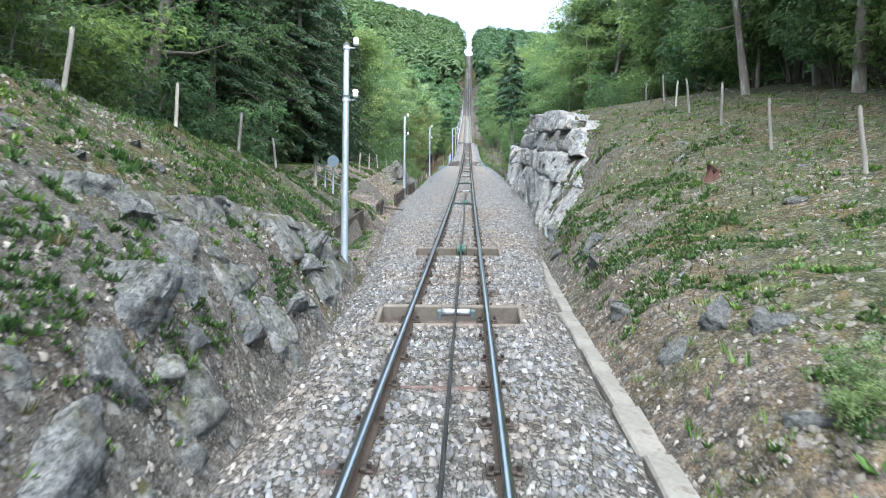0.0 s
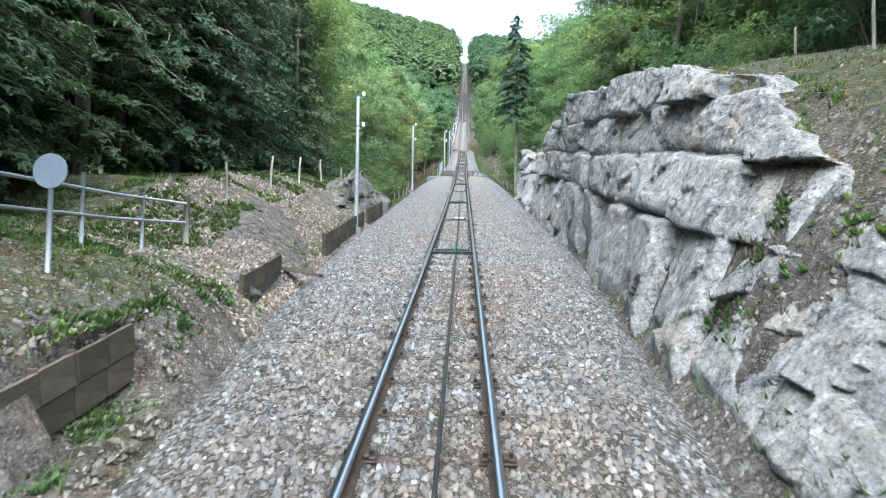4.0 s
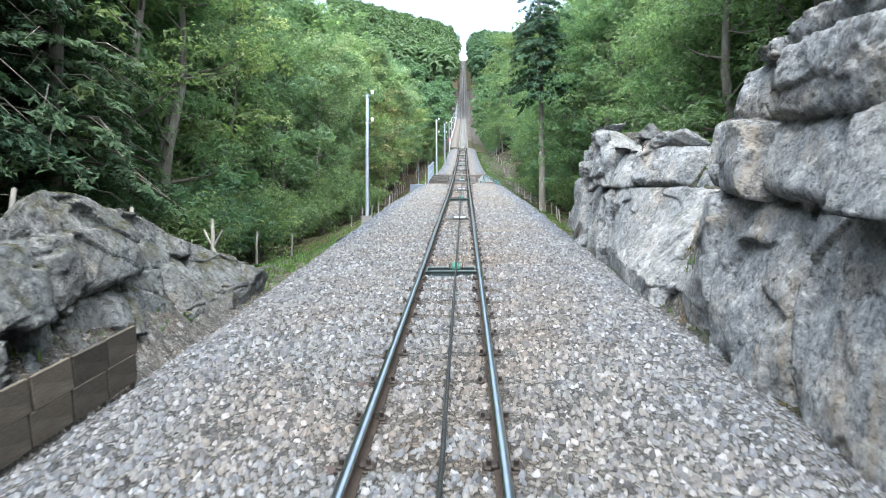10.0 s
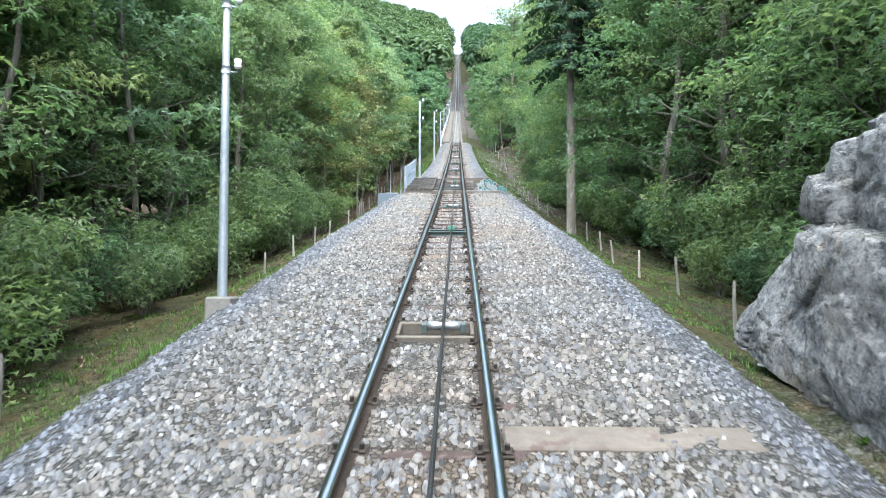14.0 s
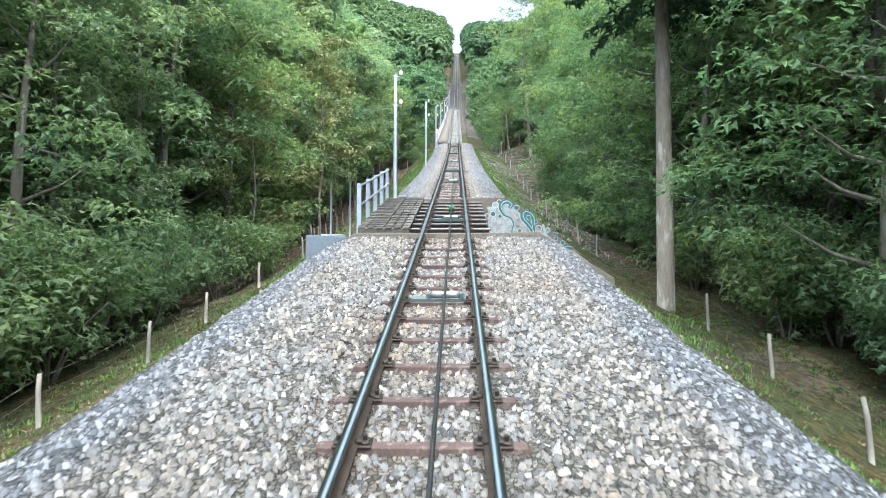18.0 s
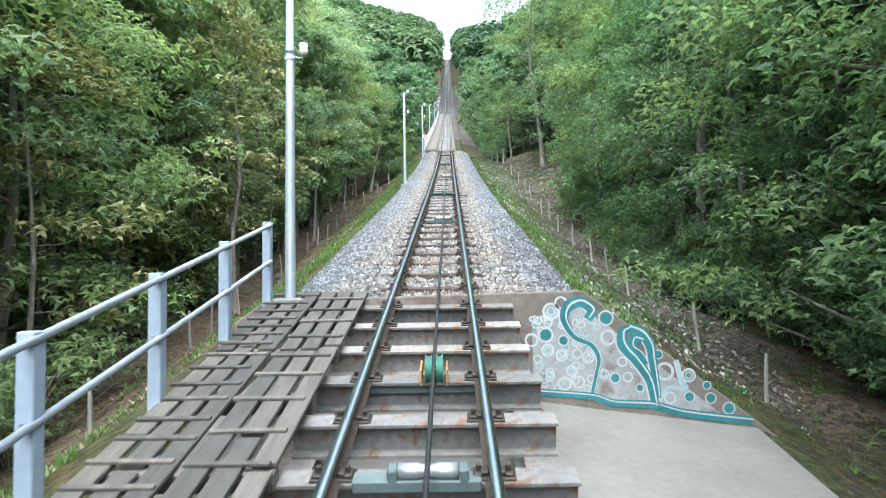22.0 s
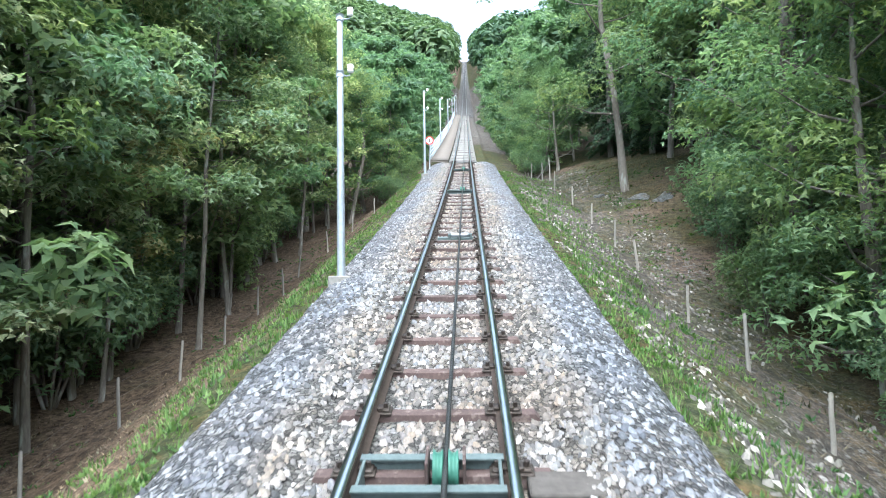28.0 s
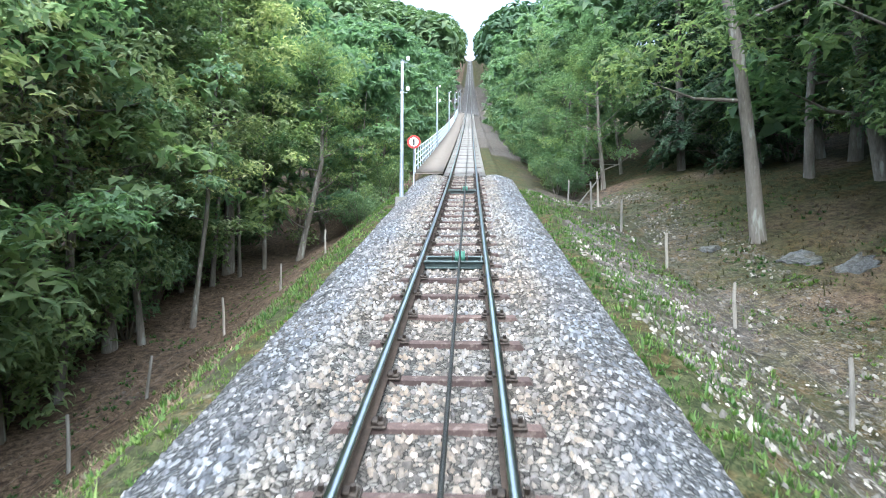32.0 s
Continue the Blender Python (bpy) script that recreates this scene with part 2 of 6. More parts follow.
def make_leaves(name, dark, mid, light, glow=0.35):
    m, nt, b = surface(name, 0.6, 0, 0.25)
    out = nt.nodes["Material Output"]
    geo, obj = nt.nodes.new("ShaderNodeNewGeometry"), nt.nodes.new("ShaderNodeObjectInfo")
    c = ramp(nt, geo.outputs["Random Per Island"], (0.0, dark), (0.5, mid), (1.0, light))
    v = coords(nt)
    patch = noise_at(nt, v, 0.6, 3)
    c = mix(nt, 1.0, c, ramp(nt, patch, (0.3, (0.7, 0.78, 0.75)), (0.7, (1.25, 1.2, 1.05))), "MULTIPLY")
    c = mix(nt, 1.0, c, ramp(nt, obj.outputs["Random"], (0.0, (0.72, 0.86, 0.92)), (0.5, (1.0, 1.0, 1.0)), (1.0, (1.2, 1.12, 0.9))), "MULTIPLY")
    nt.links.new(c, b.inputs["Base Color"])
    tr = nt.nodes.new("ShaderNodeBsdfTranslucent")
    nt.links.new(mix(nt, 1.0, c, (1.12, 1.2, 0.82), "MULTIPLY"), tr.inputs["Color"])
    ms = nt.nodes.new("ShaderNodeMixShader")
    ms.inputs[0].default_value = glow
    nt.links.new(b.outputs[0], ms.inputs[1])
    nt.links.new(tr.outputs[0], ms.inputs[2])
    nt.links.new(ms.outputs[0], out.inputs["Surface"])
    return m


BALLAST, GROUND, ROCK = make_ballast(), make_ground(), make_rock("limestone", (0.93, 0.935, 0.94))
MOSSROCK = make_rock("mossy_weathered_limestone", (0.54, 0.54, 0.525), 1.0)
BANKROCK = make_rock("broken_bank_limestone", (0.54, 0.55, 0.555), 0.6)
BALLAST_STONE = make_ballast_stone()
LEAF = make_leaves("beech_leaves", (0.112, 0.168, 0.108), (0.172, 0.24, 0.148), (0.236, 0.304, 0.186), 0.58)
LEAF_PALE = make_leaves("ash_leaves", (0.12, 0.183, 0.108), (0.184, 0.26, 0.145), (0.256, 0.332, 0.19), 0.58)
# pale grey-green, brightened in colour to replace light the dense wood blocks
LEAF_GREY = make_leaves("brightened_grey_leaves", (0.17, 0.235, 0.155), (0.265, 0.33, 0.225), (0.42, 0.465, 0.36), 0.6)
# duller, greyer greens: the hill's distance haze put into the leaf colour
LEAF_FAR = make_leaves("hillside_leaves", (0.06, 0.106, 0.062), (0.096, 0.152, 0.088), (0.14, 0.2, 0.118), 0.35)
LEAF_DRY = make_leaves("yellowing_leaves", (0.12, 0.135, 0.07), (0.21, 0.22, 0.12), (0.34, 0.33, 0.21))
NEEDLE = make_leaves("spruce_needles", (0.038, 0.074, 0.05), (0.062, 0.11, 0.07), (0.1, 0.155, 0.093), 0.3)
LOWLEAF = make_leaves("low_leafy_herbs", (0.034, 0.066, 0.03), (0.066, 0.118, 0.048), (0.12, 0.185, 0.08), 0.25)
HERB = make_leaves("grass_and_herbs", (0.05, 0.105, 0.034), (0.09, 0.165, 0.052), (0.15, 0.225, 0.085))
STRAW = make_leaves("dry_grass", (0.044, 0.044, 0.02), (0.082, 0.073, 0.036), (0.145, 0.122, 0.066))
DEADLEAF = make_leaves("fallen_leaves", (0.07, 0.05, 0.034), (0.16, 0.115, 0.075), (0.31, 0.235, 0.16), 0.1)


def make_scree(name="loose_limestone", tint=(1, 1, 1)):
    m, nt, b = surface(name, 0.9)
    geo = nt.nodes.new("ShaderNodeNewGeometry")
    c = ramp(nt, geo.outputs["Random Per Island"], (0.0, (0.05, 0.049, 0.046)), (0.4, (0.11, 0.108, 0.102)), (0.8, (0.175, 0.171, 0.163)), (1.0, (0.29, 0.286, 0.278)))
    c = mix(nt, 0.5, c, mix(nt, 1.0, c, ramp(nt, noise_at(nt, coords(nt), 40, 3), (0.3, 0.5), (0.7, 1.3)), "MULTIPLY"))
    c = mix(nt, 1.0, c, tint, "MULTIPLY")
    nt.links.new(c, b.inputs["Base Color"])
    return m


SCREE_BROWN = make_scree("earthy_scree", (0.9, 0.84, 0.77))
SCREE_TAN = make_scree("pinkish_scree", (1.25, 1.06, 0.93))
SCREE_PALE = make_scree("pale_scree", (1.3, 1.25, 1.16))
BARK = simple("bark", (0.08, 0.068, 0.056), (0.21, 0.19, 0.163), 7, 0.95, bumps=0.8, dist=0.03, stretch=(1, 1, 0.25), spot=(0.24, 0.245, 0.218))
RUST = simple("rusty_steel", (0.046, 0.033, 0.03), (0.112, 0.078, 0.071), 12, 0.85, 0.1, spot=(0.15, 0.12, 0.105), vary=.25)
IRON = simple("oily_iron", (0.02, 0.018, 0.016), (0.07, 0.055, 0.045), 14, 0.6, 0.3)
POLISH = simple("polished_rail_head", (0.38, 0.42, 0.46), (0.6, 0.64, 0.68), 20, 0.28, 1.0, 0.05, stretch=(6, 0.3, 6))
WEB = simple("rail_web", (0.035, 0.028, 0.024), (0.1, 0.075, 0.06), 10, 0.8, 0.2)
ZINC = simple("galvanised_steel", (0.24, 0.28, 0.32), (0.4, 0.44, 0.48), 5, 0.5, 0.45, 0.1)
BLUEPAINT = simple("blue_grey_paint", (0.19, 0.235, 0.29), (0.29, 0.345, 0.41), 5, 0.55, 0.0, 0.1)
PALERAIL = simple("pale_blue_paint", (0.5, 0.6, 0.68), (0.66, 0.75, 0.8), 6, 0.6, 0.0, 0.1)
PORCELAIN = simple("white_porcelain", (0.72, 0.73, 0.74), (0.85, 0.86, 0.87), 8, 0.3, 0.0, 0.05)
CONCRETE = simple("concrete", (0.12, 0.118, 0.11), (0.24, 0.235, 0.22), 5, 0.9, bumps=0.4, spot=(0.14, 0.13, 0.115))
BROWNCONCRETE = simple("stained_concrete", (0.085, 0.074, 0.062), (0.175, 0.154, 0.132), 4, 0.9, bumps=0.4, spot=(0.1, 0.075, 0.065))
OLDWOOD = simple("grey_weathered_wood", (0.05, 0.046, 0.041), (0.135, 0.126, 0.115), 9, 0.9, bumps=0.6, stretch=(6, 0.6, 6), vary=.38)
POSTWOOD = simple("bleached_post_wood", (0.15, 0.138, 0.12), (0.34, 0.32, 0.29), 9, 0.9, bumps=0.6, stretch=(5, 5, 0.6), vary=.35)
DARKWOOD = simple("dark_retaining_boards", (0.04, 0.034, 0.027), (0.115, 0.098, 0.078), 6, 0.9, bumps=0.6, stretch=(1, 1, 4), vary=.3)
GREEN = simple("green_sheave_paint", (0.02, 0.085, 0.06), (0.05, 0.15, 0.11), 10, 0.5, 0.2, 0.1)
TEALSTEEL = simple("teal_grey_steel", (0.05, 0.075, 0.075), (0.12, 0.15, 0.15), 9, 0.7, 0.1, 0.2)
CHROME = simple("worn_chrome_roller", (0.3, 0.33, 0.36), (0.55, 0.58, 0.61), 10, 0.45, 0.8, 0.05)
BLACKROPE = simple("greased_wire_rope", (0.012, 0.013, 0.012), (0.05, 0.052, 0.05), 60, 0.5, 0.4, 0.6, stretch=(1, 0.3, 1))
WIRE = simple("fence_wire", (0.12, 0.11, 0.1), (0.24, 0.22, 0.2), 20, 0.7, 0.5)
WHITEPAINT = simple("white_paint", (0.66, 0.67, 0.68), (0.8, 0.8, 0.8), 6, 0.6)
REDPAINT = simple("red_paint", (0.4, 0.03, 0.025), (0.55, 0.06, 0.05), 6, 0.5)
ORANGE = simple("orange_paint", (0.25, 0.12, 0.03), (0.4, 0.2, 0.06), 9, 0.55)
TEAL = simple("teal_spray_paint", (0.014, 0.085, 0.1), (0.035, 0.175, 0.19), 8, 0.8)
MINT = simple("pale_turquoise_spray_paint", (0.16, 0.27, 0.29), (0.28, 0.4, 0.42), 6, 0.7)
SPRAYWHITE = simple("chalk_white_spray_paint", (0.24, 0.26, 0.265), (0.4, 0.42, 0.425), 6, 0.8)
BLACKPAINT = simple("black_paint", (0.015, 0.015, 0.015), (0.05, 0.05, 0.05), 6, 0.6)


# -- building blocks --
def mesh_from(name, verts, faces, mats, slots=None, smooth=False):
    """A mesh from arrays of corners and of three- or four-sided faces."""
    me = bpy.data.meshes.new(name)
    verts, faces = np.asarray(verts, dtype=np.float32), np.asarray(faces, dtype=np.int32)
    k = faces.shape[1]
    me.vertices.add(len(verts))
    me.vertices.foreach_set("co", verts.ravel())
    me.loops.add(faces.size)
    me.loops.foreach_set("vertex_index", faces.ravel())
    me.polygons.add(len(faces))
    me.polygons.foreach_set("loop_start", np.arange(0, faces.size, k, dtype=np.int32))
    for mt in mats if isinstance(mats, (list, tuple)) else [mats]:
        me.materials.append(mt)
    if slots is not None:
        me.polygons.foreach_set("material_index", np.asarray(slots, dtype=np.int32))
    if smooth:
        me.polygons.foreach_set("use_smooth", np.ones(len(faces), dtype=bool))
    me.update(calc_edges=True)
    return me


def part(name, me, parent=None, label="", m=None):
    ob = new(name, me)
    if parent:
        ob.parent = parent
    if m is not None:
        ob.matrix_basis = m
    if label:
        ob["label"] = label
    return ob


def thing(name, m, label, category, group="", kind=""):
    ob = new(name)
    ob.empty_display_size = 0.2
    ob.matrix_basis = m
    return tagged(ob, label, category, group, kind)


def bm_mesh(name, bm, mats, smooth=False):
    me = bpy.data.meshes.new(name)
    for f in bm.faces:
        f.smooth = smooth
    bm.to_mesh(me)
    bm.free()
    for mt in mats if isinstance(mats, (list, tuple)) else [mats]:
        me.materials.append(mt)
    return me


def box_into(bm, lo, hi, bev=0.0):
    r = bmesh.ops.create_cube(bm, size=1.0)
    for v in r["verts"]:
        v.co = Vector([lo[k] + (v.co[k] + 0.5) * (hi[k] - lo[k]) for k in range(3)])
    if bev:
        es = {e for v in r["verts"] for e in v.link_edges}
        bmesh.ops.bevel(bm, geom=list(es), offset=bev, segments=1, affect="EDGES")


def box_mesh(name, lo, hi, mats, bev=0.006):
    bm = bmesh.new()
    box_into(bm, lo, hi, bev)
    return bm_mesh(name, bm, mats)


def tube_arrays(path, radii, sides=8, caps=True):
    """Corners and faces of a round tube along a path of points."""
    path = np.asarray(path, float)
    V, F = [], []
    n = len(path)
    for i in range(n):
        d = path[min(i + 1, n - 1)] - path[max(i - 1, 0)]
        d /= np.linalg.norm(d) + 1e-9
        a = np.cross(d, (0.31, 0.9, 0.2) if abs(d[2]) > 0.9 else (0, 0, 1))
        a /= np.linalg.norm(a)
        b = np.cross(d, a)
        for k in range(sides):
            w = 2 * math.pi * k / sides
            V.append(path[i] + radii[i] * (math.cos(w) * a + math.sin(w) * b))
    for i in range(n - 1):
        for k in range(sides):
            j = (k + 1) % sides
            F.append((i * sides + k, i * sides + j, (i + 1) * sides + j, (i + 1) * sides + k))
    if caps:
        for base, flip in ((0, True), ((n - 1) * sides, False)):
            V.append(path[0] if flip else path[-1])
            c = len(V) - 1
            for k in range(0, sides, 2):
                q = (base + k, base + (k + 1) % sides, base + (k + 2) % sides, c)
                F.append(q[::-1] if not flip else q)
    return np.array(V), np.array(F)


def tube_mesh(name, path, radii, mats, sides=8, smooth=True):
    if isinstance(radii, (int, float)):
        radii = [radii] * len(path)
    V, F = tube_arrays(path, radii, sides)
    return mesh_from(name, V, F, mats, smooth=smooth)


def join_arrays(pieces):
    V, F, n = [], [], 0
    for v, f in pieces:
        V.append(v)
        F.append(f + n)
        n += len(v)
    return np.concatenate(V), np.concatenate(F)


def fractal(x, y, z, octaves=4):
    return noise.fractal(Vector((x, y, z)), 1.0, 2.0, octaves)


def value_noise(x, y, seed=0, octaves=4):
    """Smooth random field over arrays, about -1 to 1."""
    out, amp, x, y = 0.0, 1.0, np.asarray(x, float), np.asarray(y, float)
    for k in range(octaves):
        xi, yi = np.floor(x), np.floor(y)
        fx, fy = x - xi, y - yi
        fx, fy = fx * fx * (3 - 2 * fx), fy * fy * (3 - 2 * fy)

        def corner(a, b):
            h = np.sin(a * 127.1 + b * 311.7 + (seed + k) * 74.7) * 43758.5453
            return (h - np.floor(h)) * 2 - 1
        out = out + amp * ((corner(xi, yi) * (1 - fx) + corner(xi + 1, yi) * fx) * (1 - fy) + (corner(xi, yi + 1) * (1 - fx) + corner(xi + 1, yi + 1) * fx) * fy)
        amp, x, y = amp * 0.5, x * 2.03 + 17.3, y * 2.03 + 5.1
    return out / 1.9


# -- lie of the land: height over the rails at steps outward from the ballast's edge --
STEPS = (0, 0.7, 1.76, 3.1, 5.3, 8.8, 20)
RIGHT_LOW = (
    (-60, 1.5, -0.18, 0.22, 0.7, 1.14, 1.76, 2.64, 4.84), (7.4, 1.5, -0.18, 0.26, 0.7, 1.1, 1.67, 2.55, 4.84),
    (13.4, 1.72, -0.18, 0.7, 1.36, 1.9, 2.45, 3.15, 5.28), (16.4, 1.98, -0.18, 0.6, 1.95, 2.6, 3.1, 3.65, 5.5), (19.4, 2.29, -0.18, 0.26, 2.7, 3.2, 3.5, 4.0, 5.72),
    (27.4, 2.9, -0.18, 0.26, 3.34, 3.78, 4.22, 4.84, 7.04), (35.4, 2.99, -0.18, 0.18, 2.82, 3.08, 3.52, 4.05, 6.16),
    (43.4, 2.99, -0.18, 0.09, 1.94, 2.2, 2.29, 2.64, 4.4), (47.4, 2.99, -0.18, -0.09, 0.62, 0.88, 0.35, 0, 1.76))
RIGHT_HIGH = (
    (49.9, 2.99, -0.22, -0.7, -1.06, -1.41, -1.76, -1.76, 0), (59.4, 2.64, -0.22, -0.79, -1.41, -1.94, -2.11, -2.11, 0),
    (74.99, 1.94, -0.22, -0.79, -1.58, -2.2, -2.46, -2.29, 0), (88.5, 1.67, -0.26, -0.7, -1.5, -2.3, -3.2, -3.0, -1.0),
    (98.5, 1.67, -0.26, -0.66, -1.4, -2.15, -2.6, -2.0, 0.5), (106.5, 1.67, -0.26, -0.5, -1.1, -1.72, -1.5, -0.8, 1.5),
    (115.5, 1.67, -0.26, -0.35, -0.7, -0.97, -0.35, 0.35, 2.64), (126.5, 1.67, -0.7, -1.14, -1.41, -1.67, -0.88, 0, 2.64),
    (198.5, 1.94, -0.7, -0.79, -0.88, -0.88, 0, 1.76, 4.4), (298.5, 2.2, -0.26, 0.18, 0.88, 1.76, 2.64, 3.52, 5.28),
    (540, 2.2, -.26, .3, 1.2, 3, 6, 9, 10), (800, 2.2, -.26, .3, 1.2, 3, 6, 9, 10))
LEFT_LOW = (
    (-60, 1.41, -0.18, 1.06, 2.11, 2.99, 3.17, 3.17, 2.99), (5.4, 1.41, -0.18, 0.97, 1.98, 2.86, 2.99, 2.82, 2.46),
    (10.4, 1.54, -0.18, 0.57, 1.5, 2.33, 2.42, 2.11, 1.76), (15.4, 1.94, -0.18, 0.48, 1.14, 1.89, 1.94, 1.76, 1.32),
    (19.4, 2.29, -0.18, 0.44, 0.88, 1.23, 1.32, 0.88, 0.44), (22.4, 2.46, -0.18, 0.09, 0.4, 0.7, 0.88, 0.44, 0),
    (25.4, 2.64, -0.18, 0.35, 0.97, 1.58, 1.58, 1.06, 0), (30.4, 2.73, -0.18, 0.35, 1.06, 1.5, 1.5, 0.88, -0.44))
LEFT_HIGH = (
    (35.4, 2.82, -0.18, 0.35, 1.14, 1.41, 1.06, 0.26, -0.88), (38.9, 2.9, -0.18, 0.35, 0.62, 0.53, 0.18, -0.7, -1.41),
    (41.4, 2.9, -0.18, -0.35, -0.44, -0.53, -0.7, -1.06, -1.76), (49.4, 2.9, -0.22, -0.79, -1.23, -1.5, -1.76, -2.02, -2.2),
    (65.82, 2.38, -0.22, -0.79, -1.5, -2.0, -2.4, -2.8, -3.2), (74.99, 1.76, -0.22, -0.55, -1.3, -2.2, -3.2, -3.9, -4.3),
    (85, 1.67, -0.26, -0.65, -1.5, -2.55, -4.0, -4.2, -4.4), (93.5, 1.67, -0.26, -0.6, -1.4, -2.45, -3.9, -4.2, -4.5), (105, 1.67, -0.26, -0.62, -1.5, -2.7, -4.3, -4.4, -4.6),
    (118.5, 1.67, -0.26, -0.62, -1.5, -2.7, -3.9, -4.2, -4.5), (128.5, 1.67, -0.7, -1.3, -2.0, -2.8, -3.9, -4.3, -4.6), (298.5, 2.2, -0.26, 0.26, 0.88, 1.76, 2.64, 4.4, 7.92),
    (540, 2.2, -.26, .5, 2, 5, 9, 14, 19), (800, 2.2, -.26, .5, 2, 5, 9, 14, 19))
SIDES = {1: np.array(RIGHT_LOW + RIGHT_HIGH), -1: np.array(LEFT_LOW + LEFT_HIGH)}


WALLS = ((11.8, 18.3, -2.6, -2.83), (21.3, 23.4, -2.84, -2.94), (26.4, 32.6, -2.83, -2.96), (33.4, 36.7, -2.96, -2.9))


# the rock face right of the line: distance, height over the rails, distance of its foot from the line, lean
CLIFF = np.array((
    (14.0, -.1, 2.05, 1.0), (15.2, .5, 2.12, .9), (16.4, 1.15, 2.22, .76), (17.4, 1.5, 2.31, .66), (18.4, 2.1, 2.38, .56), (19.4, 2.4, 2.45, .5), (20.4, 3.0, 2.53, .44), (22.0, 3.35, 2.66, .36), (24.4, 3.75, 2.83, .24),
    (26.4, 3.72, 2.95, .16), (28.6, 3.8, 3.0, .14), (30.6, 3.85, 3.0, .12), (31.7, 3.7, 3.0, .12), (32.1, 3.3, 3.0, .12), (33.6, 3.15, 3.02, .12), (35.6, 3.25, 3.0, .14), (36.8, 3.2, 3.0, .16), (37.6, 3.05, 3.0, .18), (38.4, 2.85, 2.98, .2),
    (38.9, 2.1, 2.98, .32), (39.4, 1.75, 3.0, .75), (40.6, 1.7, 3.05, .9), (41.4, 1.95, 3.05, .68), (42.2, 2.15, 3.03, .45), (43.2, 1.9, 3.0, .3), (44.4, 1.95, 3.02, .22), (44.8, 2.35, 3.05, .2), (46.2, 2.42, 3.1, .2), (47.6, 2.45, 3.2, .2), (48.2, 2.1, 3.25, .22), (48.7, 1.6, 3.3, .25), (49.3, .9, 3.35, .28), (50.0, -.2, 3.45, .33)))


def edge_at(s, side):
    t = SIDES[side]
    return np.interp(s, t[:, 0], t[:, 1])


def ground_over_rail(x, s):
    """Height of the bare ground over the rails at (x, s), both arrays of one shape."""
    x, s = np.asarray(x, float), np.asarray(s, float)
    out = np.full(x.shape, -0.4)
    for side in (1, -1):
        t = SIDES[side]
        d = side * x - edge_at(s, side)
        hs = np.stack([np.interp(s, t[:, 0], t[:, 2 + k]) for k in range(len(STEPS))], -1)
        h = hs[..., 0] - 0.22
        for k in range(len(STEPS) - 1):
            f = np.clip((d - STEPS[k]) / (STEPS[k + 1] - STEPS[k]), 0, 1)
            h = h + f * (hs[..., k + 1] - hs[..., k]) + (f * 0.22 if k == 0 else 0)
        far = np.maximum(d - 20, 0)
        rise = np.interp(s, (0, 120, 300, 560, 700), (0.1, 0.12, 0.12, -0.15, -0.15)) if side == 1 else np.interp(s, (0, 120, 250, 560, 700), (0.05, 0.05, 0.5, 0.27, 0.2))
        h = h + np.minimum(far, 160) * rise
        out = np.where(d > 0, h, out)
    rough = np.clip(np.maximum(x - edge_at(s, 1), -x - edge_at(s, -1)) / 1.5, 0, 1)
    out = out + rough * (0.16 * value_noise(x * 0.9, s * 0.9, 3) + 0.06 * value_noise(x * 3.5, s * 3.5, 8, 3))
    # soil lies against the cliff's back
    foot, top, lean = (np.interp(s, CLIFF[:, 0], CLIFF[:, k]) for k in (2, 1, 3))
    back = foot + lean * np.maximum(top, 0) + .55
    shelf = (top - .08) * np.clip((x - back + .3) / .3, 0, 1) + np.clip(x - back, 0, 6) * np.interp(s, (38, 40), (.14, .02))
    near = (s > 14.0) & (s < 49.8) & (x > foot + .25)
    face = np.minimum((x - foot) / lean - .12, top) + .34 * value_noise(x * 1.3 + 4, s * 1.3, 19, 3)
    out = np.where(near & (x < back - .3), np.where((s < 22.5) | ((s > 39.2) & (s < 41.8)), np.minimum(face, top), np.minimum(out, np.maximum(top - .5, -.4))), out)
    out = np.where(near & (x >= back - .3) & ((s < 41) | (x < back + 1.6)), np.maximum(out, shelf + .06 * value_noise(x * 2, s * 2, 17, 3)), out)
    # the footpath that passes under the bridge
    for s0, s1, x0, x1 in WALLS:
        w = x0 + (x1 - x0) * np.clip((s - s0) / (s1 - s0), 0, 1)
        out = np.where((s > s0) & (s < s1) & (x < 0) & (x > w - .06), np.minimum(out, -.2 + .04 * value_noise(x * 4, s * 4, 2, 2)), out)
    cut = (s > 68.2) & (s < 74.6) & (x > -2.1) & (x < np.interp(s, (68.2, 70.4, 74.6), (3.5, 3.6, 3.8)))
    return np.where(cut, float(rail_z(68.2)) - .95 - rail_z(s) + (s - 68.2) * 0.15 - (x - 1.5) * 0.13, out)


def ground_z(x, s):
    return float(ground_over_rail(np.array([x]), np.array([s]))[0] + rail_z(s))


def spread(lo, hi, near, wide):
    """Steps from lo to hi that widen away from the line."""
    out = [0.0]
    while out[-1] < hi:
        out.append(out[-1] + near * (1 + (out[-1] / wide) ** 1.6))
    neg = [-v for v in out[1:] if v < -lo * 1.05]
    return np.array(neg[::-1] + out)


